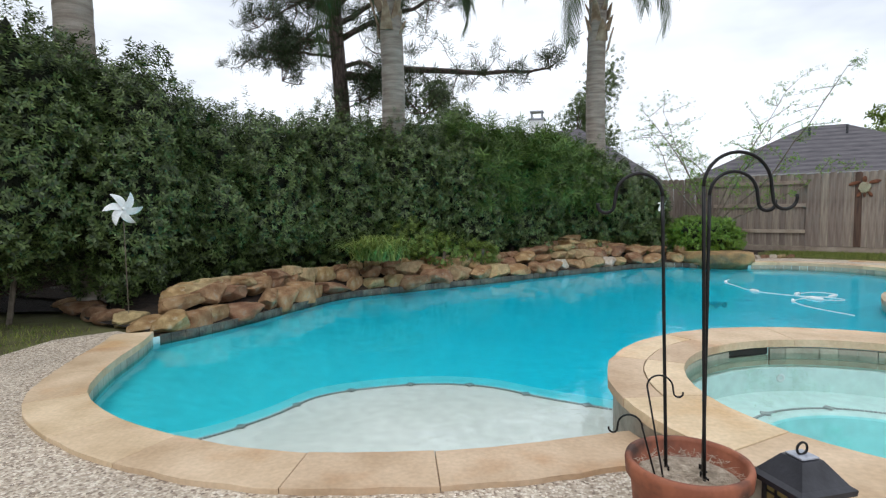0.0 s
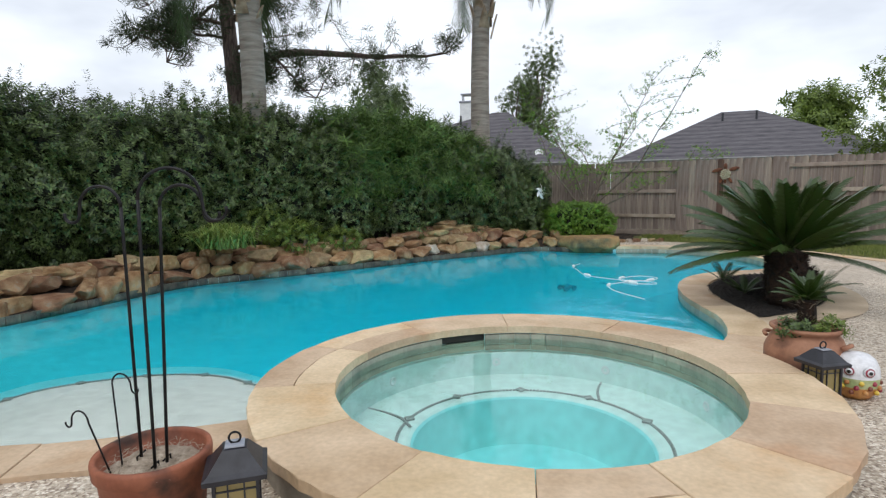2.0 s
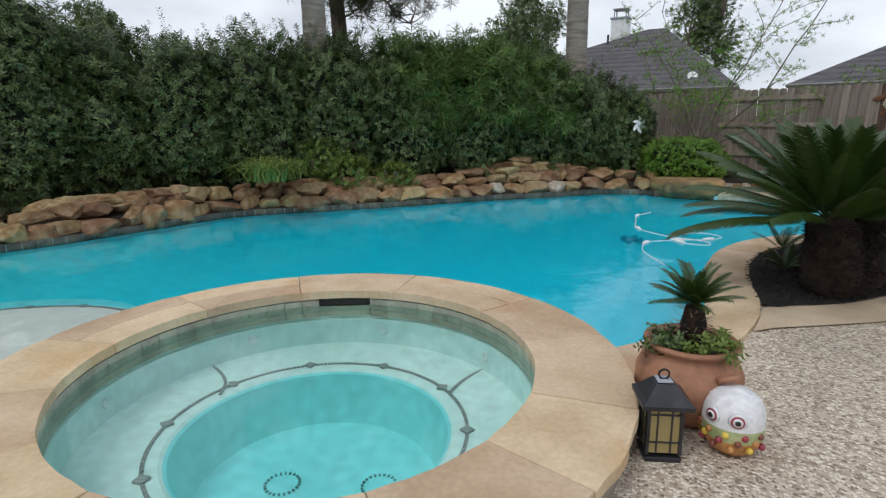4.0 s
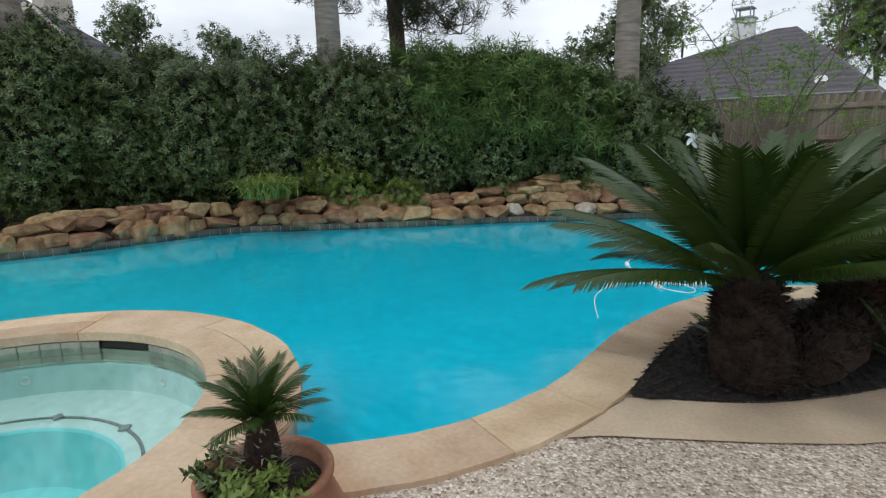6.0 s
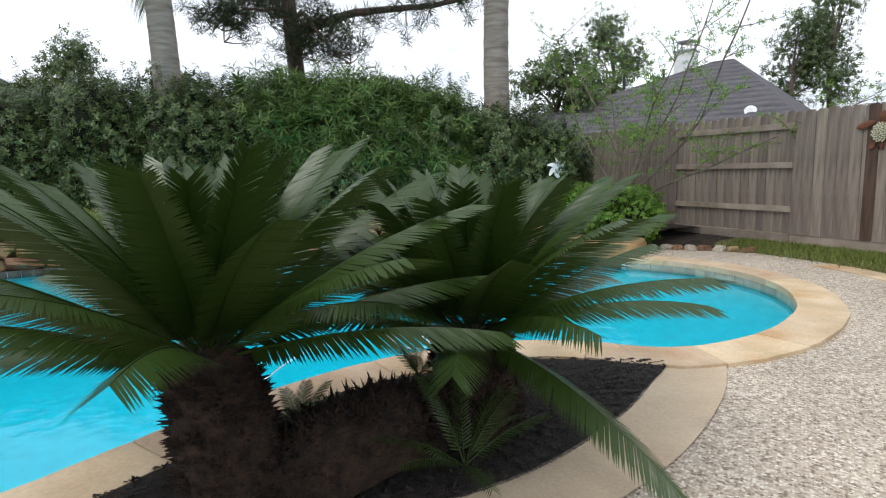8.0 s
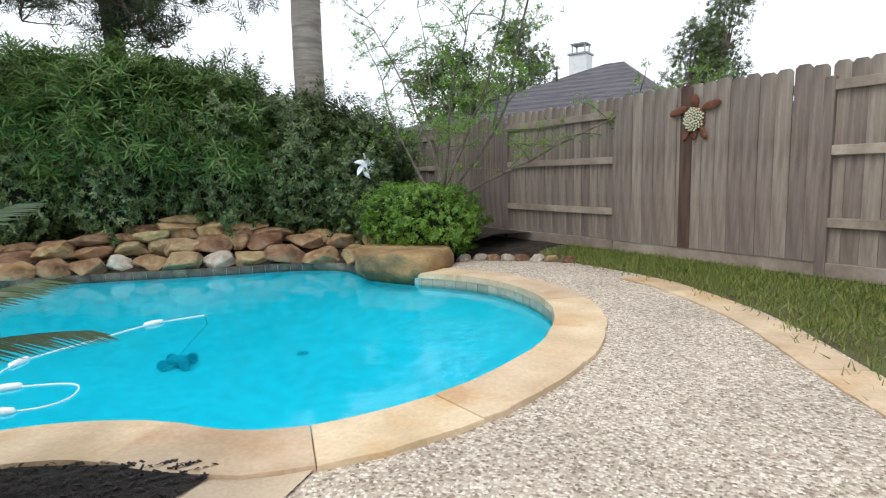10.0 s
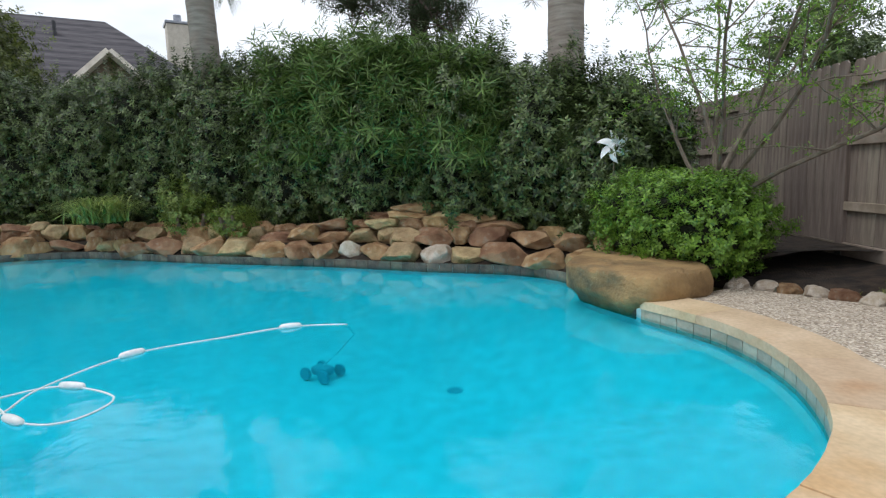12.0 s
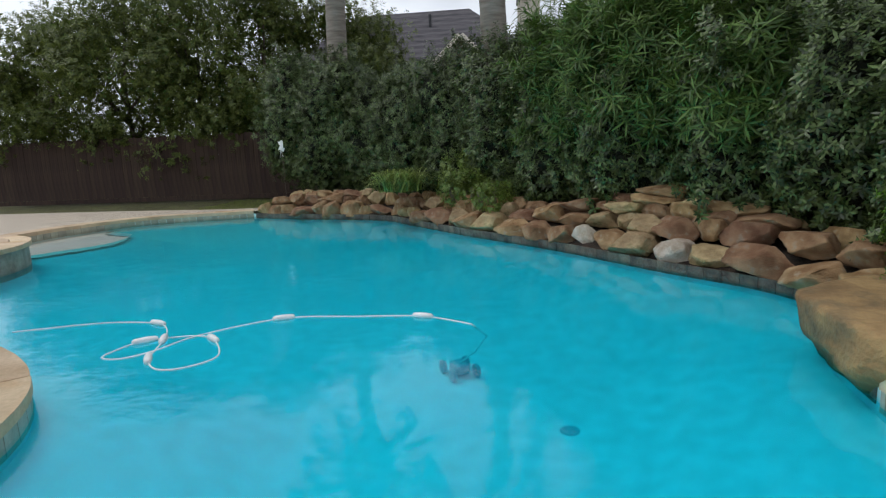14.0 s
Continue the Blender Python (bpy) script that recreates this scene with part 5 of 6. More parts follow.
def pine(label, x, y, height, r, limbs, seed, group="pines"):
    rr = random.Random(seed)
    g2 = np.random.default_rng(seed)
    ob = thing("pine_tree", label, "pine tree", group)
    bm = bmesh.new()
    tube(bm, [(x + 0.1 * math.sin(i * 0.5), y + 0.1 * math.cos(i * 0.4), -0.1 + height * i / 16) for i in range(17)], [r * (1.1 - 0.65 * i / 16) for i in range(17)], 16)
    part("trunk", bm, M_PINEBARK, ob, smooth=True)
    P, D = [], []
    for (z, az, length, rise, sag) in limbs:
        d = Vector((math.cos(az), math.sin(az), rise))
        pts = limb_points((x, y, z), d, length, sag, rr, 9, 0.22)
        bm = bmesh.new()
        tube(bm, pts, [0.085 * (1 - 0.8 * i / 9) * length / 4 for i in range(10)], 7)
        for i in range(2, 10):
            for _ in range(4 if i > 4 else 1):
                sub = limb_points(pts[i], Vector((rr.gauss(0, 1), rr.gauss(0, 1), rr.uniform(-0.5, 1.0))), rr.uniform(0.5, 1.3), -0.3, rr, 4, 0.3)
                tube(bm, sub, [0.02, 0.016, 0.012, 0.009, 0.006], 4)
                for q in sub[2:]:
                    for _ in range(2):
                        P.append(tuple(q + Vector((rr.gauss(0, 0.10), rr.gauss(0, 0.10), rr.gauss(0, 0.09)))))
                        D.append((rr.gauss(0, 1), rr.gauss(0, 1), rr.uniform(0, 1.4)))
        part("limb", bm, M_PINEBARK, ob)
    crown("needles", np.array(P), np.array(D), T_PINE, M_PINE, ob, g2, (0.8, 1.3))
    return ob


pine("tall loblolly pine with long bare limbs behind the hedge", -3.67, 16.76, 15, 0.25, (
    (5.4, -0.15, 6.6, 0.10, 0.55), (6.4, -0.05, 4.6, 0.35, 0.7), (6.9, 0.35, 4.2, 0.4, 0.5), (7.4, -0.35, 4.5, 0.5, 0.9), (6.2, 2.9, 3.0, 0.5, 1.7), (7.0, 3.3, 3.4, 0.35, 1.0),
    (8.2, 2.7, 3.2, 0.3, 0.5), (8.8, 0.1, 4.0, 0.3, 0.4), (8.0, 1.6, 3.0, 0.4, 0.4), (9.5, 3.4, 3.0, 0.4, 0.3), (10.2, 0.6, 3.0, 0.4, 0.3), (4.4, -0.1, 1.4, 0.1, 0.1),
    (5.9, 3.0, 2.6, 0.6, 2.2), (6.7, 2.6, 3.2, 0.7, 1.8), (5.6, -0.4, 3.6, 0.5, 0.6), (6.6, -0.9, 2.6, 0.5, 0.6)), 21)


def tree(name, label, x, y, height, base, rad, n, template, material, seed, lumps=7, group="", size=(1.0, 1.8), trunk=0.12, bark=None):
    rr = random.Random(seed)
    g2 = np.random.default_rng(seed)
    ob = thing(name, label, "tree", group)
    bm = bmesh.new()
    top = base + (height - base) * 0.6
    tube(bm, [(x, y, -0.1), (x + rr.uniform(-0.1, 0.1), y, base * 0.6), (x + rr.uniform(-0.2, 0.2), y + rr.uniform(-0.2, 0.2), base + 0.2), (x, y, top)], [trunk, trunk * 0.85, trunk * 0.7, trunk * 0.25], 10)
    part("trunk", bm, bark or M_PINEBARK, ob, smooth=True)
    P, N = [], []
    for k in range(lumps):
        a, u = rr.uniform(0, 6.28), (k + 0.5) / lumps
        rz = (height - base) * rr.uniform(0.16, 0.26)
        spread = rad * (0.75 * math.sin(math.pi * (0.18 + 0.72 * u)))
        c = (x + spread * math.cos(a) * rr.uniform(0.5, 1), y + spread * math.sin(a) * rr.uniform(0.5, 1), base + (height - base) * u)
        p, m = lump(g2, n // lumps, c, (rad * rr.uniform(0.35, 0.6), rad * rr.uniform(0.35, 0.6), rz), 2.0, 0.5, seed + 7.0 * k, 0.75)
        P.append(p)
        N.append(m)
        bm = bmesh.new()
        tube(bm, [(x, y, base + (top - base) * u * 0.8), tuple((Vector((x, y, base + (top - base) * u)) + Vector(c)) / 2), c], [trunk * 0.4, trunk * 0.25, 0.01], 6)
        part("limb", bm, bark or M_PINEBARK, ob)
    N = np.concatenate(N)
    crown("foliage", np.concatenate(P), N + np.array((0, 0, 0.5)) + g2.normal(0, 0.5, N.shape), template, material, ob, g2, size)
    return ob


# trees beyond the side fence
for i, (x, y, h, r) in enumerate(((-7.9, -3.5, 5.6, 2.4), (-7.8, -0.8, 6.2, 2.5), (-8.0, 1.6, 6.4, 2.5), (-7.8, 3.9, 6.2, 2.4), (-8.0, 6.2, 5.4, 2.2), (-8.0, 11.6, 3.5, 1.5))):
    tree("side_tree", "feathery green tree overhanging the brown side fence", x, y, h, 1.3, r, 6500, T_TREE, M_SIDETREE, 30 + i, 12, "trees beyond the side fence", (0.6, 1.1))
# far trees behind the houses
FT = "distant dark green tree beyond the neighbouring roofs"
for i, (x, y, h, b, r, n) in enumerate(((-4.5, 52, 12.5, 5.5, 3.0, 1500), (7.8, 54, 11.0, 5, 2.8, 1000), (10.2, 55, 14.0, 6, 2.6, 1100),
                                         (-28, 22.5, 9.3, 4, 2.4, 1000), (-26, 27, 8.0, 4, 2.0, 900), (-2.0, 33, 6.6, 2.5, 2.5, 1200))):
    tree("far_tree", FT, x, y, h, b, r, int(n * 1.5), T_TREE, M_TREE, 60 + i, 12, "far trees", (1.1, 2.2), 0.22)
tree("yellow_green_tree", "pale yellow-green tree beyond the neighbouring roof", 24, 36, 6.6, 2.5, 3.2, 2200, T_TREE, M_WEED, 92, 9, "", (1.6, 2.8))
tree("yellow_green_tree", "yellow-green tree leaning over the wooden fence", 15.2, 15.2, 4.2, 1.6, 2.1, 2500, T_TREE, M_WEED, 91, 9, "", (0.7, 1.2))

# young bare tree by the bush
rr = random.Random(77)
yt = thing("young_tree", "slender young tree with thin branches and sparse new leaves", "tree")
P, D = [], []
for az, rise, le in ((2.6, 2.6, 3.0), (0.2, 2.2, 3.4), (-0.35, 1.05, 4.4), (3.4, 1.3, 2.8), (1.4, 2.0, 3.0), (-1.2, 1.4, 2.6), (2.2, 4.5, 3.6), (0.0, 0.75, 3.6)):
    pts = limb_points((6.30, 14.47, 0.55 + rr.uniform(-0.1, 0.5)), Vector((math.cos(az), math.sin(az), rise)), le, -0.1, rr, 10, 0.09)
    bm = bmesh.new()
    tube(bm, pts, [0.024 * (1 - 0.8 * i / 10) for i in range(11)], 6)
    for i in range(3, 11):
        for _ in range(2):
            s = limb_points(pts[i], Vector((rr.gauss(0, 1), rr.gauss(0, 1), rr.uniform(-0.1, 1.0))), rr.uniform(0.3, 0.9), 0.1, rr, 4, 0.2)
            tube(bm, s, [0.008, 0.007, 0.006, 0.005, 0.003], 4)
            for q in s[1:]:
                for _ in range(5):
                    P.append(tuple(q + Vector((rr.gauss(0, 0.06), rr.gauss(0, 0.06), rr.gauss(0, 0.05)))))
                    D.append((rr.gauss(0, 1), rr.gauss(0, 1), rr.uniform(0, 1)))
    part("branch", bm, M_TWIG, yt)
bm = bmesh.new()
tube(bm, [(6.32, 14.47, 0.02), (6.30, 14.47, 0.4), (6.31, 14.48, 0.95)], [0.045, 0.038, 0.03], 8)
part("trunk", bm, M_TWIG, yt, smooth=True)
crown("foliage", np.array(P), np.array(D), sprig(6, 0.045, 0.014, 0.06, 0.3, rng), M_BUSH, yt, rng, (0.7, 1.2))

# ---------------------------------------------------------------- pots, hooks, lanterns
pot = thing("flower_pot", "tall terracotta pot filled with dry straw", "pot", at=(0, 0, 0))
PX, PY = 2.0, 2.2
bm = bmesh.new()
lathe(bm, [(0.001, 0.0), (0.165, 0.0), (0.185, 0.06), (0.205, 0.27), (0.222, 0.285), (0.226, 0.33), (0.222, 0.345), (0.205, 0.345), (0.20, 0.33), (0.195, 0.27), (0.001, 0.27)], 48, (PX, PY, 0))
part("body", bm, M_TERRA, pot, smooth=True)
bm = bmesh.new()
r_ = lathe(bm, [(0.197, 0.265), (0.15, 0.287), (0.07, 0.292), (0.001, 0.288)], 32, (PX, PY, 0))
for v in bm.verts:
    v.co.z += 0.012 * noise.noise(v.co * 30)
part("straw_bed", bm, M_STRAW, pot, "dry straw mulch", smooth=True)
V, F = [], []
rr = random.Random(4)
for _ in range(420):
    a, r, b = rr.uniform(0, 6.28), 0.19 * math.sqrt(rr.random()), rr.uniform(0, 6.28)
    q = np.array((PX + r * math.cos(a), PY + r * math.sin(a), 0.292 + rr.uniform(0, 0.012)))
    d = np.array((math.cos(b), math.sin(b), rr.uniform(-0.15, 0.35))) * rr.uniform(0.02, 0.05)
    s = np.array((-math.sin(b), math.cos(b), 0)) * 0.0012
    k = len(V)
    V += [q - s, q + s, q + d + s, q + d - s]
    F += [(k, k + 1, k + 2), (k, k + 2, k + 3)]
fast_mesh("straw", np.array(V), F, M_STRAW, pot)


def crook(label, foot, top_z, lean, azim, size, r=0.0065, small=False):
    """A shepherd's hook: pole, arched crook and upturned end."""
    ob = thing("shepherd_hook", label, "plant hook", "shepherd hooks")
    f = Vector(foot)
    t = f + Vector(lean)
    t.z = top_z
    d = Vector((math.cos(azim), math.sin(azim), 0))
    pts = [f.lerp(t, k / 8) for k in range(9)]
    bm = bmesh.new()
    tube(bm, pts, r, 8)
    part("pole", bm, M_IRON, ob, smooth=True)
    arc = [t + d * (size * (1 - math.cos(a))) + Vector((0, 0, size * math.sin(a))) for a in np.linspace(0, math.pi, 15)]
    e = arc[-1]
    arc += [e + Vector((0, 0, -size * 0.35)) + d * size * 0.05]
    e = arc[-1]
    h = size * 0.36
    arc += [e + d * (h * (1 - math.cos(a))) - Vector((0, 0, h * math.sin(a))) for a in np.linspace(0.3, math.pi + 0.25, 10)]
    bm = bmesh.new()
    tube(bm, arc, r, 8)
    part("crook", bm, M_IRON, ob, smooth=True)
    if not small:
        bm = bmesh.new()
        for k in range(3):
            p = pts[0] + Vector((0, 0, 0.03))
            tube(bm, [p + d.cross(Vector((0, 0, 1))) * 0.03, p - d.cross(Vector((0, 0, 1))) * 0.03, p - d.cross(Vector((0, 0, 1))) * 0.03 - Vector((0, 0, 0.05))], 0.004, 6)
        part("step_bar", bm, M_IRON, ob)
    return ob


crook("tall black iron shepherd hook standing in the pot", (1.93, 2.23, 0.28), 1.33, (-0.02, 0.02, 0), math.pi, 0.085)
crook("tall black iron shepherd hook standing in the pot", (2.04, 2.14, 0.28), 1.36, (-0.01, 0.03, 0), 0.1, 0.12)
crook("tall black iron shepherd hook standing in the pot", (2.055, 2.20, 0.28), 1.33, (0.02, 0.04, 0), 0.05, 0.085)
crook("short thin iron hook standing in the pot", (1.90, 2.15, 0.28), 0.62, (-0.05, 0.05, 0), -0.2, 0.045, 0.0035, True)
crook("short thin iron hook standing in the pot", (1.87, 2.12, 0.28), 0.50, (-0.06, -0.02, 0), 2.9, 0.042, 0.0035, True)


def lantern(label, x, y, turn, h=0.40, w=0.165):
    ob = thing("lantern", label, "lantern", "solar lanterns")
    m = Matrix.Translation((x, y, 0)) @ Matrix.Rotation(turn, 4, 'Z')

    def add(name, bm, mat, label=""):
        bmesh.ops.transform(bm, matrix=m, verts=bm.verts[:])
        return part(name, bm, mat, ob, label)

    hb, hr = h * 0.62, h * 0.84
    bm = bmesh.new()
    box(bm, 0, 0, 0.012, w, w, 0.024, 0, 0.004)
    add("base", bm, M_LANTERN)
    for sx in (-1, 1):
        for sy in (-1, 1):
            bm = bmesh.new()
            box(bm, sx * (w / 2 - 0.008), sy * (w / 2 - 0.008), hb / 2 + 0.02, 0.014, 0.014, hb - 0.03, 0, 0.002)
            add("corner_post", bm, M_LANTERN)
    for k in range(4):
        a = k * math.pi / 2
        dx, dy = math.cos(a), math.sin(a)
        bm = bmesh.new()
        box(bm, dx * (w / 2 - 0.014), dy * (w / 2 - 0.014), hb / 2 + 0.02, 0.004, w - 0.03, hb - 0.04, a)
        add("pane", bm, M_AMBER, "amber glass pane")
        bm = bmesh.new()
        for o in (-0.030, 0.030):
            box(bm, dx * (w / 2 - 0.009) - dy * o, dy * (w / 2 - 0.009) + dx * o, hb / 2 + 0.02, 0.006, 0.006, hb - 0.04, a)
        for z in (0.28, 0.78):
            box(bm, dx * (w / 2 - 0.009), dy * (w / 2 - 0.009), 0.02 + hb * z, 0.0055, w - 0.028, 0.006, a)
        add("muntin", bm, M_LANTERN)
    bm = bmesh.new()
    prof = [(w * 0.5 + 0.028, hb), (w * 0.5 + 0.03, hb + 0.02), (w * 0.5 + 0.012, hb + 0.032), (w * 0.26, hr), (0.001, hr + 0.004)]
    rings = [[bm.verts.new((sx * r, sy * r, z)) for sx, sy in ((1, 1), (-1, 1), (-1, -1), (1, -1))] for r, z in prof]
    for a, b in zip(rings, rings[1:]):
        for i in range(4):
            bm.faces.new((a[i], a[(i + 1) % 4], b[(i + 1) % 4], b[i]))
    bm.faces.new(rings[0][::-1])
    bmesh.ops.recalc_face_normals(bm, faces=bm.faces[:])
    add("roof", bm, M_LANTERN)
    bm = bmesh.new()
    box(bm, 0, 0, hr + 0.006, w * 0.42, w * 0.42, 0.006, 0, 0.001)
    add("solar_cell", bm, M_SOLAR, "grey solar cell")
    bm = bmesh.new()
    tube(bm, [(0.022 * math.cos(a), 0, hr + 0.030 + 0.022 * math.sin(a)) for a in np.linspace(-math.pi / 2, 1.5 * math.pi, 17)], 0.0045, 7)
    add("ring", bm, M_IRON)
    return ob


lantern("black solar lantern with amber panes beside the pot", 2.37, 2.14, 0.35, 0.47, 0.175)
lantern("black solar lantern with amber panes before the round pot", 5.49, 3.57, 0.25, 0.42, 0.155)

bowl = thing("round_pot", "round-bellied terracotta pot holding a small cycad", "pot")
BX, BY = 5.62, 3.97
bm = bmesh.new()
lathe(bm, [(0.001, 0), (0.14, 0), (0.20, 0.06), (0.25, 0.16), (0.25, 0.25), (0.215, 0.335), (0.195, 0.36), (0.20, 0.375), (0.222, 0.39), (0.222, 0.405), (0.205, 0.412), (0.185, 0.395), (0.18, 0.35), (0.001, 0.34)], 48, (BX, BY, 0))
part("body", bm, M_TERRA_PALE, bowl, smooth=True)
for a in (-0.9, 2.2):
    bm = bmesh.new()
    c = Vector((BX + 0.235 * math.cos(a), BY + 0.235 * math.sin(a), 0.30))
    t = Vector((-math.sin(a), math.cos(a), 0))
    o = Vector((math.cos(a), math.sin(a), 0))
    tube(bm, [c + t * 0.05 * math.cos(b) + o * 0.035 * math.sin(b) + Vector((0, 0, 0.02 * math.sin(b))) for b in np.linspace(0, math.pi, 9)], 0.014, 8)
    part("handle", bm, M_TERRA_PALE, bowl, smooth=True)
bm = bmesh.new()
lathe(bm, [(0.183, 0.352), (0.1, 0.365), (0.001, 0.37)], 24, (BX, BY, 0))
part("soil", bm, M_BED, bowl)
mini = thing("potted_cycad", "small spiky cycad growing in the round pot", "cycad")
bm = bmesh.new()
tube(bm, [(BX, BY, 0.36), (BX, BY, 0.48), (BX, BY, 0.58)], [0.05, 0.06, 0.045], 14)
for v in bm.verts:
    v.co += Vector((noise.noise(v.co * 30), noise.noise(v.co * 30 + Vector((5, 5, 5))), 0)) * 0.012
part("trunk", bm, M_CYCAD, mini)
for i in range(26):
    u = (i + 0.5) / 26
    frond("frond", (BX, BY, 0.59), 2.4 * i, 1.4 - 1.15 * u, 0.215, 0.6, 0.055, 22, 0.0075, M_SAGO, mini, 0.5, 0.9, 0.12, 0.05, 0.004)
V, F = [], []
rr = random.Random(9)
for i in range(110):
    a, z = rr.uniform(0, 6.28), rr.uniform(0.38, 0.58)
    q = np.array((BX + 0.05 * math.cos(a), BY + 0.05 * math.sin(a), z))
    d = np.array((math.cos(a), math.sin(a), rr.uniform(0.1, 0.9))) * rr.uniform(0.04, 0.09)
    s = np.array((-math.sin(a), math.cos(a), 0)) * 0.005
    k = len(V)
    V += [q - s, q + s, q + d]
    F += [(k, k + 1, k + 2)]
tagged(fast_mesh("leaf_base_stubble", np.array(V), F, M_STRAW, mini), kind="stuff")
shrub("pot_weed", "small green weeds in the round pot", "plant", BX + 0.09, BY - 0.06, 0.36, 0.45, 0.1, 0.09, 60, T_SMALL, M_WEED, 101, "weeds", (0.5, 0.9), 0, 0.4, 0.0)
shrub("pot_weed", "small green weeds in the round pot", "plant", BX - 0.11, BY - 0.05, 0.36, 0.43, 0.08, 0.08, 50, T_SMALL, M_HEDGE, 102, "weeds", (0.5, 0.9), 0, 0.4, 0.0)

# ceramic owl: one plain mesh
bm = bmesh.new()
prof = [(r * 0.83, z * 0.86) for r, z in ((0.001, 0.0), (0.09, 0.0), (0.13, 0.04), (0.152, 0.10), (0.158, 0.17), (0.150, 0.24), (0.125, 0.295), (0.08, 0.33), (0.001, 0.342))]
OX, OY, OF = 5.80, 3.72, radians(-115)
lathe(bm, prof, 40, (OX, OY, 0))
for f in bm.faces:
    z = f.calc_center_median().z / 0.86
    f.material_index = 0 if z > 0.15 else (1 if z > 0.09 else 2)
fv = Vector((math.cos(OF), math.sin(OF), 0))
sv_ = Vector((-math.sin(OF), math.cos(OF), 0))
for s in (-1, 1):
    c = Vector((OX, OY, 0.195)) + (fv * math.cos(s * 0.42) + sv_ * math.sin(s * 0.42)) * 0.124
    d = (c - Vector((OX, OY, 0.20))).normalized()
    for r, o, mi in ((0.038, 0.004, 0), (0.030, 0.008, 3), (0.022, 0.011, 0), (0.012, 0.015, 4)):
        q = bmesh.ops.create_cone(bm, cap_ends=True, segments=20, radius1=r, radius2=r * 0.9, depth=0.008)
        mm = Matrix.Translation(c + d * o) @ d.to_track_quat('Z', 'Y').to_matrix().to_4x4()
        bmesh.ops.transform(bm, matrix=mm, verts=q["verts"])
        for f in {f for v in q["verts"] for f in v.link_faces}:
            f.material_index = mi
for k in range(16):
    a = OF + (k - 7.5) * 0.2
    z = 0.07 + 0.035 * (k % 3)
    c = Vector((OX + 0.128 * math.cos(a), OY + 0.128 * math.sin(a), z * 0.86))
    q = bmesh.ops.create_uvsphere(bm, u_segments=8, v_segments=6, radius=0.016)
    bmesh.ops.transform(bm, matrix=Matrix.Translation(c), verts=q["verts"])
    for f in {f for v in q["verts"] for f in v.link_faces}:
        f.material_index = (5, 2, 6, 3)[k % 4]
oc = [surface("owl_white", (0.62, 0.62, 0.64), (0.78, 0.78, 0.80), 20, 0.35, 0.6, 45, depth=0.006), surface("owl_green", (0.30, 0.38, 0.16), (0.50, 0.52, 0.28), 15, 0.35, 0.3, 50),
      surface("owl_orange", (0.40, 0.16, 0.05), (0.60, 0.30, 0.10), 15, 0.35, 0.3, 50), surface("owl_red", (0.25, 0.03, 0.05), (0.36, 0.05, 0.08), 15, 0.35, 0.0, 50),
      surface("owl_black", (0.01, 0.01, 0.01), (0.02, 0.02, 0.02), 15, 0.3, 0.0, 50), surface("owl_yellow", (0.62, 0.42, 0.05), (0.72, 0.52, 0.09), 15, 0.35, 0.0, 50), surface("owl_brown", (0.16, 0.05, 0.03), (0.24, 0.08, 0.05), 15, 0.35, 0.0, 50)]
tagged(part("owl_figurine", bm, oc, smooth=True), "white and orange painted ceramic owl beside the lantern", "figurine")


def pinwheel(label, x, y, zc, ground, facing, size=0.17, blades=6, spin=0.0):
    ob = thing("pinwheel", label, "pinwheel", "garden pinwheels")
    bm = bmesh.new()
    tube(bm, [(x, y, ground), (x, y, zc)], 0.005, 6)
    part("stake", bm, M_TWIG, ob)
    d = Vector((math.cos(facing), math.sin(facing), 0.0))
    s = Vector((-math.sin(facing), math.cos(facing), 0))
    u = Vector((0, 0, 1))
    c = Vector((x, y, zc)) + d * 0.02
    for k in range(blades):
        bm = bmesh.new()
        a0_ = 2 * math.pi * k / blades + spin
        L, R, L2, R2 = [], [], [], []
        for j in range(9):
            t = j / 8
            a = a0_ + 0.75 * t
            r = size * t
            w = size * 0.21 * math.sin(math.pi * (0.1 + 0.88 * t)) ** 0.8
            e = math.cos(a) * s + math.sin(a) * u
            f = -math.sin(a) * s + math.cos(a) * u
            L.append(bm.verts.new(c + e * r + f * w + d * 0.03 * t))
            R.append(bm.verts.new(c + e * r - f * w - d * 0.01))
            L2.append(bm.verts.new(L[-1].co - d * 0.003))
            R2.append(bm.verts.new(R[-1].co - d * 0.003))
        for j in range(8):
            bm.faces.new((L[j], R[j], R[j + 1], L[j + 1]))
            bm.faces.new((L2[j], L2[j + 1], R2[j + 1], R2[j]))
            bm.faces.new((L[j], L[j + 1], L2[j + 1], L2[j]))
            bm.faces.new((R[j], R2[j], R2[j + 1], R[j + 1]))
        part("blade", bm, M_WHITE, ob)
    bm = bmesh.new()
    bmesh.ops.create_uvsphere(bm, u_segments=12, v_segments=8, radius=0.02)
    bmesh.ops.transform(bm, matrix=Matrix.Translation(c + d * 0.015), verts=bm.verts[:])
    part("hub", bm, M_WHITE, ob, smooth=True)
    return ob


pinwheel("white six-petal garden pinwheel by the fence", 5.11, 14.36, 1.30, 0.1, radians(-52), 0.19)
pinwheel("white six-petal garden pinwheel in the dark mulch", -3.14, 6.15, 1.36, 0.0, radians(-50), 0.21, 6, 0.4)

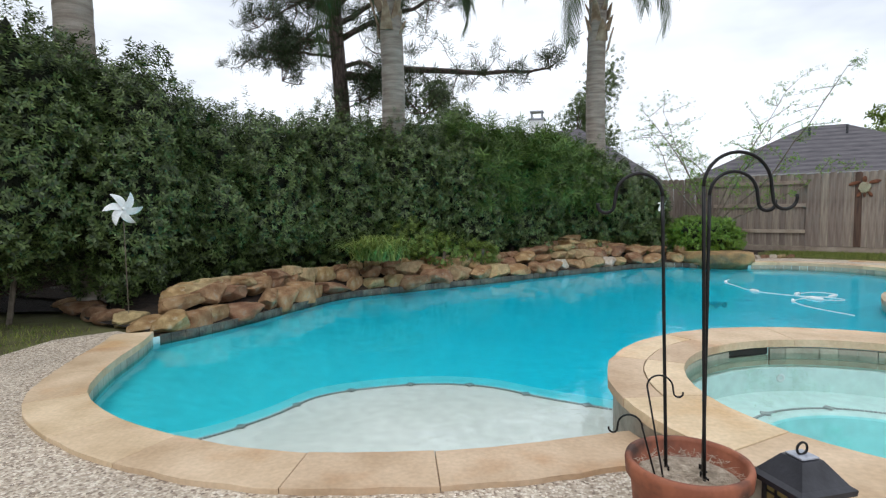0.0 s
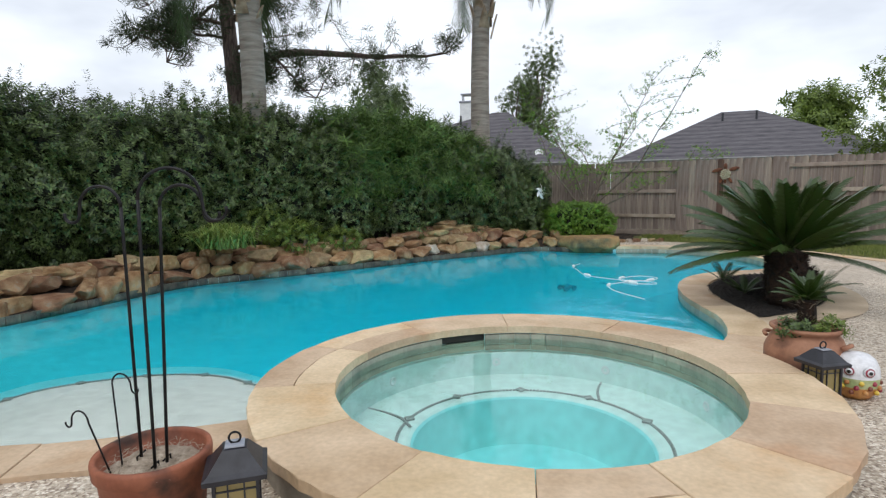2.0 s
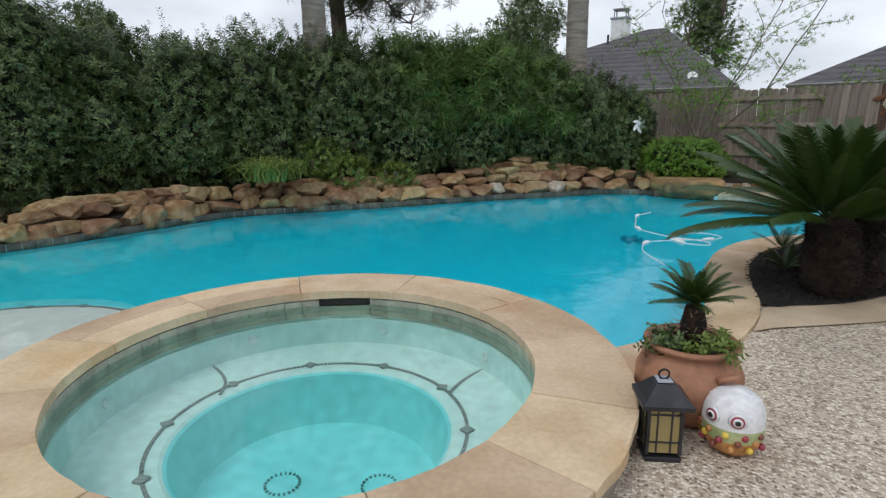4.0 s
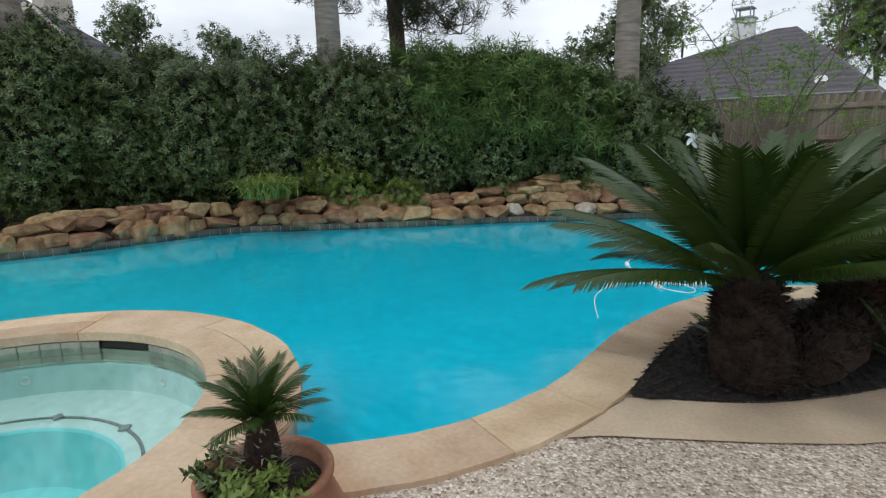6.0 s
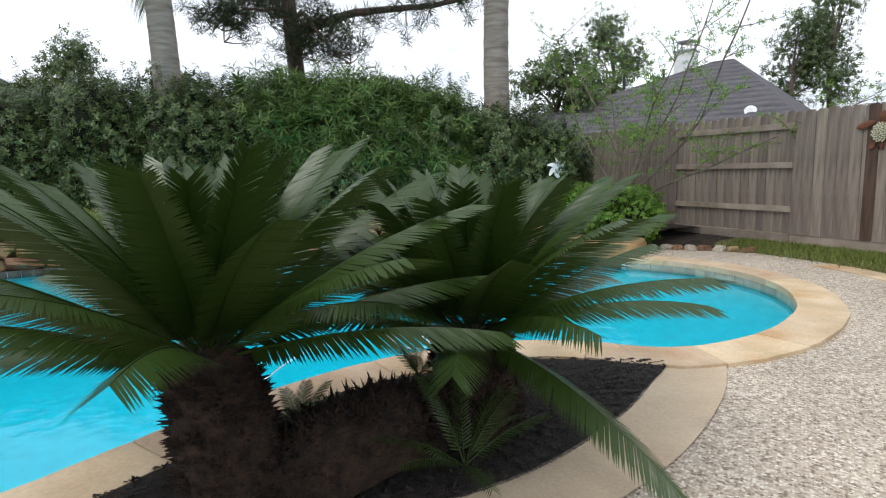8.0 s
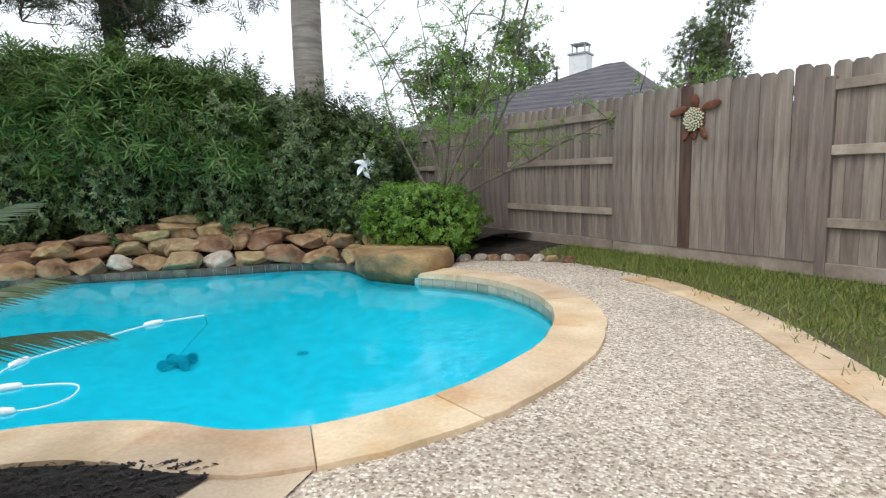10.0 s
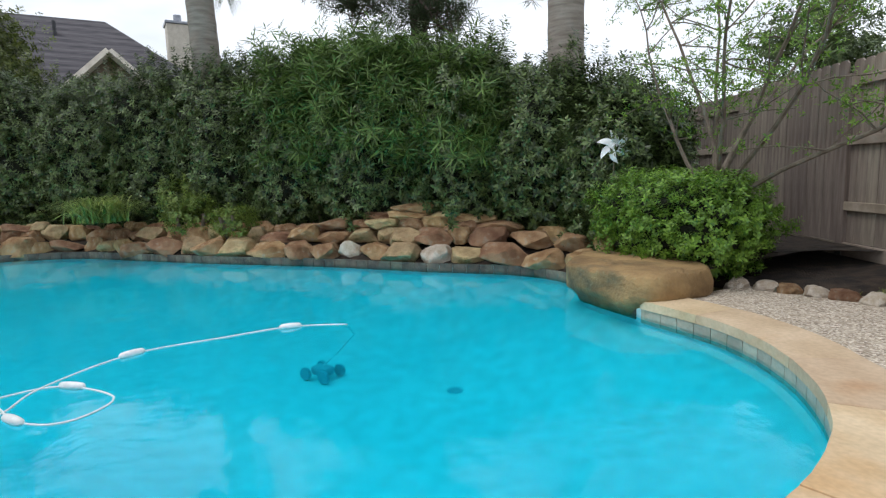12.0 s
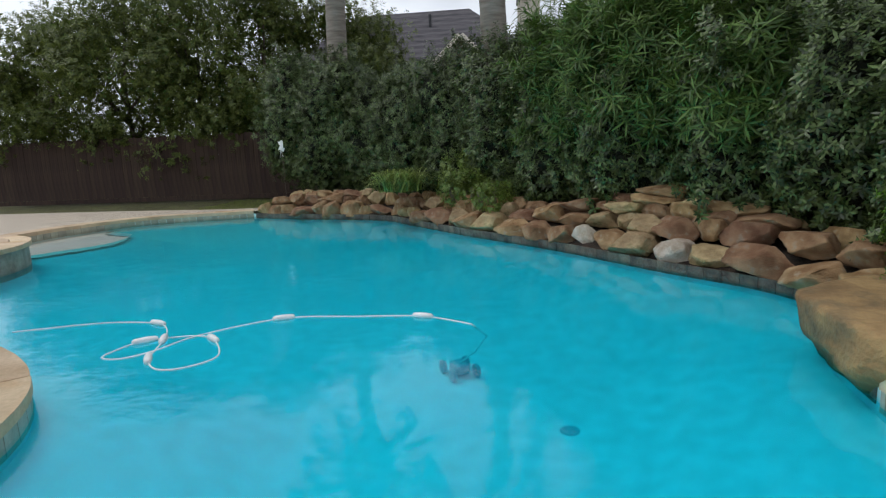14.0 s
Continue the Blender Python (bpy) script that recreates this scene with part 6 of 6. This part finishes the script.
# ornament on the fence
orn = thing("turtle_ornament", "rusty metal turtle with a pearly studded shell on the fence", "wall ornament")
tp_ = A0 + FD * float(np.dot(np.array((9.535, 14.043)) - A0, FD)) + FN * 0.03
to = Vector((tp_[0], tp_[1], 1.65))
ex, ez, ey = Vector((FD[0], FD[1], 0)), Vector((0, 0, 1)), Vector((FN[0], FN[1], 0))


def oval(cx, cz, rx, rz, turn, thick, mat, name):
    bm = bmesh.new()
    q = bmesh.ops.create_uvsphere(bm, u_segments=16, v_segments=10, radius=1.0)
    for v in bm.verts:
        x, z = v.co.x * rx, v.co.z * rz
        x, z = x * math.cos(turn) - z * math.sin(turn), x * math.sin(turn) + z * math.cos(turn)
        v.co = to + ex * (cx + x) + ez * (cz + z) + ey * (v.co.y * thick)
    return part(name, bm, mat, orn, smooth=True)


oval(0, 0, 0.125, 0.135, 0, 0.04, M_RUST, "shell")
oval(0, 0.19, 0.045, 0.075, 0, 0.03, M_RUST, "head")
oval(-0.19, 0.10, 0.115, 0.045, 0.28, 0.015, M_RUST, "flipper")
oval(0.19, 0.13, 0.115, 0.045, -0.1 + 0.3, 0.015, M_RUST, "flipper")
oval(-0.10, -0.15, 0.035, 0.075, -0.5, 0.012, M_RUST, "flipper")
oval(0.11, -0.15, 0.035, 0.075, 0.5, 0.012, M_RUST, "flipper")
oval(0.0, -0.17, 0.03, 0.05, 0, 0.012, M_RUST, "tail")
bm = bmesh.new()
M_PEARL = surface("pearly_glass", (0.42, 0.43, 0.28), (0.68, 0.68, 0.52), 40, 0.2, 0.0, 60)
for k in range(64):
    r, a = 0.118 * math.sqrt((k + 0.5) / 64), 2.39996 * k
    q = bmesh.ops.create_uvsphere(bm, u_segments=8, v_segments=6, radius=0.0125)
    bmesh.ops.transform(bm, matrix=Matrix.Translation(to + ex * r * math.cos(a) + ez * r * math.sin(a) * 1.05 + ey * (0.042 * math.sqrt(max(0.05, 1 - (r / 0.13) ** 2)))), verts=q["verts"])
part("pearl_studs", bm, M_PEARL, orn, "pearly green-white glass studs", smooth=True)

# ---------------------------------------------------------------- pool cleaner and its hose
hose = thing("cleaner_hose", "thin white floating hose with white floats on the water", "hose")
HP = smooth_line([(5.45, 11.0), (5.25, 10.61), (5.24, 10.1), (5.28, 9.51), (5.68, 9.04), (6.0, 8.90), (6.15, 8.76), (6.13, 8.61), (5.95, 8.62), (5.81, 8.70), (5.70, 8.98), (5.77, 9.19), (6.1, 9.40),
                  (6.30, 9.28), (6.32, 9.12), (6.16, 8.96), (5.94, 8.88), (5.78, 8.82), (5.55, 8.70), (5.40, 8.53), (5.36, 8.2), (5.42, 7.9), (5.6, 7.45)], 0.05)
bm = bmesh.new()
tube(bm, [(p[0], p[1], WATER_Z + 0.003) for p in HP], 0.0058, 7)
part("tube", bm, M_WHITE, hose, smooth=True)
HS = along(HP)
for x, y in ((5.25, 10.61), (5.28, 9.51), (5.77, 9.19), (6.16, 8.96), (5.78, 8.82), (5.81, 8.70), (5.40, 8.53)):
    i = int(np.argmin((HP[:, 0] - x) ** 2 + (HP[:, 1] - y) ** 2))
    d = HP[min(i + 1, len(HP) - 1)] - HP[max(i - 1, 0)]
    d = d / np.linalg.norm(d)
    bm = bmesh.new()
    tube(bm, [(x + d[0] * k, y + d[1] * k, WATER_Z + 0.008) for k in (-0.085, -0.07, -0.02, 0.02, 0.07, 0.085)], [0.010, 0.022, 0.026, 0.026, 0.022, 0.010], 12)
    part("float", bm, M_WHITE, hose, smooth=True)
cl = thing("pool_cleaner", "pool cleaner on the pool floor, water haze put into its colour", "pool cleaner")
bm = bmesh.new()
# Pale blue: the haze of the water above is put into this colour.
M_HAZED = surface("water_hazed_plastic", (0.20, 0.42, 0.48), (0.28, 0.50, 0.56), 10, 0.5, 0.0, 40)
CX, CY = 5.18, 10.87
box(bm, CX, CY, FLOOR_Z + 0.07, 0.18, 0.12, 0.08, 0.5, 0.03)
part("body", bm, M_HAZED, cl)
for k in range(4):
    bm = bmesh.new()
    a = 0.5 + math.pi / 4 + k * math.pi / 2
    lathe(bm, [(0.001, -0.015), (0.05, -0.015), (0.055, 0), (0.05, 0.015), (0.001, 0.015)], 16)
    bmesh.ops.transform(bm, matrix=Matrix.Translation((CX + 0.14 * math.cos(a), CY + 0.14 * math.sin(a), FLOOR_Z + 0.055)) @ Matrix.Rotation(0.5, 4, 'Z') @ Matrix.Rotation(radians(90), 4, 'X'), verts=bm.verts[:])
    part("wheel", bm, M_HAZED, cl)
bm = bmesh.new()
tube(bm, [(CX, CY, FLOOR_Z + 0.1), (5.2, 11.0, -0.4), (5.35, 11.1, -0.22), (5.45, 11.0, WATER_Z)], 0.007, 6)
part("hose_end", bm, M_WHITE, cl)
dr = thing("floor_drain", "small drain in the pool floor, paled for the water's haze", "drain")
bm = bmesh.new()
lathe(bm, [(0.001, 0.012), (0.055, 0.012), (0.065, 0.003)], 20, (6.05, 11.63, FLOOR_Z))
part("cover", bm, M_HAZED, dr)

# ---------------------------------------------------------------- neighbouring houses
def hip_house(label, cx, cy, w, d, eave, ridge, ridge_len, turn, chimney=None, off=0.0):
    """A brick house under a hipped shingle roof; w along its own x."""
    ob = thing("house", label, "house", "neighbouring houses")
    m = Matrix.Translation((cx, cy, 0)) @ Matrix.Rotation(turn, 4, 'Z')

    def add(name, bm, mat, label=""):
        bmesh.ops.transform(bm, matrix=m, verts=bm.verts[:])
        bmesh.ops.recalc_face_normals(bm, faces=bm.faces[:])
        return part(name, bm, mat, ob, label)

    bm = bmesh.new()
    box(bm, 0, 0, eave / 2 - 0.05, w - 0.9, d - 0.9, eave)
    add("wall", bm, M_BRICK)
    bm = bmesh.new()
    e = [bm.verts.new((sx * w / 2, sy * d / 2, eave)) for sx, sy in ((-1, -1), (1, -1), (1, 1), (-1, 1))]
    e2 = [bm.verts.new((v.co.x, v.co.y, eave - 0.18)) for v in e]
    r0_, r1_ = bm.verts.new((off - ridge_len / 2, 0, ridge)), bm.verts.new((off + ridge_len / 2, 0, ridge))
    bm.faces.new((e[0], e[1], r1_, r0_))
    bm.faces.new((e[2], e[3], r0_, r1_))
    bm.faces.new((e[1], e[2], r1_))
    bm.faces.new((e[3], e[0], r0_))
    bm.faces.new(e2[::-1])
    add("roof", bm, M_ROOF)
    for i in range(4):
        a, b = ((-1, -1), (1, -1), (1, 1), (-1, 1))[i], ((-1, -1), (1, -1), (1, 1), (-1, 1))[(i + 1) % 4]
        bm = bmesh.new()
        tube(bm, [(a[0] * w / 2, a[1] * d / 2, eave - 0.09), (b[0] * w / 2, b[1] * d / 2, eave - 0.09)], 0.1, 4)
        add("gutter", bm, M_GUTTER)
    for i, (vx, vy) in enumerate(((-w * 0.18, 0.1), (w * 0.15, 0.14))):
        bm = bmesh.new()
        z = ridge - (ridge - eave) * 0.25
        tube(bm, [(vx * 0.4, -d * 0.11, z - 0.2), (vx * 0.4, -d * 0.11, z + 0.55)], 0.06, 8)
        add("vent_pipe", bm, M_LANTERN)
    if chimney:
        x, y, z, s = chimney
        bm = bmesh.new()
        box(bm, x, y, z / 2 + eave / 2, s, s, z - eave, 0, 0.02)
        ch = add("chimney", bm, M_WHITE)
        bm = bmesh.new()
        box(bm, x, y, z + 0.05, s * 1.12, s * 1.12, 0.1, 0, 0.01)
        box(bm, x, y, z + 0.55, s * 0.9, s * 0.9, 0.06)
        for sx in (-1, 1):
            for sy in (-1, 1):
                box(bm, x + sx * s * 0.35, y + sy * s * 0.35, z + 0.3, 0.06, 0.06, 0.5)
        c2 = add("chimney_cap", bm, M_SOLAR)
        c2.parent = ch
    return ob


def shingles(name):
    m, n, l, b = nodes_of(name)
    co = n.new("ShaderNodeTexCoord")
    mp = n.new("ShaderNodeMapping")
    mp.inputs["Scale"].default_value = (0.6, 0.6, 7.0)
    n1 = n.new("ShaderNodeTexNoise")
    n1.inputs["Scale"].default_value = 3.0
    n1.inputs["Detail"].default_value = 5.0
    wv = n.new("ShaderNodeTexWave")
    wv.bands_direction = 'Z'
    wv.inputs["Scale"].default_value = 1.3
    wv.inputs["Distortion"].default_value = 1.0
    l.new(co.outputs["Object"], mp.inputs["Vector"])
    l.new(mp.outputs[0], n1.inputs["Vector"])
    l.new(co.outputs["Object"], wv.inputs["Vector"])
    ad = n.new("ShaderNodeMath")
    ad.operation = 'MULTIPLY_ADD'
    ad.inputs[1].default_value = 0.25
    l.new(wv.outputs["Fac"], ad.inputs[0])
    l.new(n1.outputs[0], ad.inputs[2])
    ramp = n.new("ShaderNodeValToRGB")
    ramp.color_ramp.elements[0].position, ramp.color_ramp.elements[0].color = 0.35, (0.045, 0.042, 0.05, 1)
    ramp.color_ramp.elements[1].position, ramp.color_ramp.elements[1].color = 0.85, (0.125, 0.115, 0.125, 1)
    l.new(ad.outputs[0], ramp.inputs[0])
    l.new(ramp.outputs[0], b.inputs["Base Color"])
    b.inputs["Roughness"].default_value = 0.95
    return m


M_ROOF = shingles("roof_shingles")
M_GUTTER = surface("grey_gutter", (0.16, 0.16, 0.16), (0.24, 0.24, 0.23), 5, 0.6, 0.0, 30)
hip_house("house with a grey hipped shingle roof behind the fence", 18.6, 33.0, 12.5, 11.5, 2.75, 5.55, 1.8, radians(-20))
hip_house("house with a steep dark hipped roof and a white chimney", 2.15, 35.9, 15, 13, 2.7, 6.1, 0.9, radians(-8), (0.9, 1.8, 7.0, 0.95), 3.2)
dish = thing("satellite_dish", "white satellite dish on the dark roof", "satellite dish")
bm = bmesh.new()
lathe(bm, [(0.001, -0.04), (0.12, -0.02), (0.22, 0.03), (0.21, 0.04), (0.11, -0.005), (0.001, -0.025)], 24)
bmesh.ops.transform(bm, matrix=Matrix.Translation((6.95, 29.55, 3.2)) @ Matrix.Rotation(radians(60), 4, 'X'), verts=bm.verts[:])
part("reflector", bm, M_WHITE, dish, smooth=True)
bm = bmesh.new()
tube(bm, [(6.95, 29.65, 2.7), (6.95, 29.6, 3.17)], 0.03, 8)
part("mast", bm, M_SOLAR, dish)
# house with gabled wings beyond the side fence
gh = hip_house("tan brick house with dark hipped roof and gabled wings", -14.5, 7.6, 12.5, 8, 3.3, 6.8, 4.5, radians(90))
for gy, gz, hw in ((9.8, 5.0, 1.7),):
    ge = gz - hw * 0.95
    bm = bmesh.new()
    box(bm, -12.6, gy, ge / 2, 4.4, hw * 2 - 0.5, ge)
    part("wing_wall", bm, M_BRICK, gh)
    bm = bmesh.new()
    bm.faces.new([bm.verts.new(p) for p in ((-10.38, gy - hw + 0.2, ge), (-10.38, gy + hw - 0.2, ge), (-10.38, gy, gz - 0.2))])
    part("gable_wall", bm, M_BRICK, gh)
    for s in (-1, 1):
        bm = bmesh.new()
        a = [bm.verts.new(p) for p in ((-14.5, gy + s * hw, ge), (-10.1, gy + s * hw, ge), (-10.1, gy, gz), (-14.5, gy, gz))]
        c_ = [bm.verts.new(p.co + Vector((0, 0, -0.14))) for p in a]
        bm.faces.new(a)
        bm.faces.new(c_[::-1])
        for i in range(4):
            bm.faces.new((a[i], a[(i + 1) % 4], c_[(i + 1) % 4], c_[i]))
        bmesh.ops.recalc_face_normals(bm, faces=bm.faces[:])
        part("wing_roof", bm, M_ROOF, gh)
        bm = bmesh.new()
        tube(bm, [(-10.06, gy + s * hw, ge - 0.08), (-10.06, gy, gz - 0.08)], 0.12, 4)
        part("bargeboard", bm, M_TRIM, gh)
bm = bmesh.new()
box(bm, -14.2, 12.2, 3.4, 0.85, 0.85, 6.8, 0, 0.02)
ch = part("chimney", bm, M_TRIM, gh)
bm = bmesh.new()
box(bm, -14.2, 12.2, 6.85, 0.95, 0.95, 0.1, 0, 0.02)
tube(bm, [(-14.2, 12.2, 6.9), (-14.2, 12.2, 7.2)], 0.14, 10)
part("chimney_cap", bm, M_SOLAR, ch)
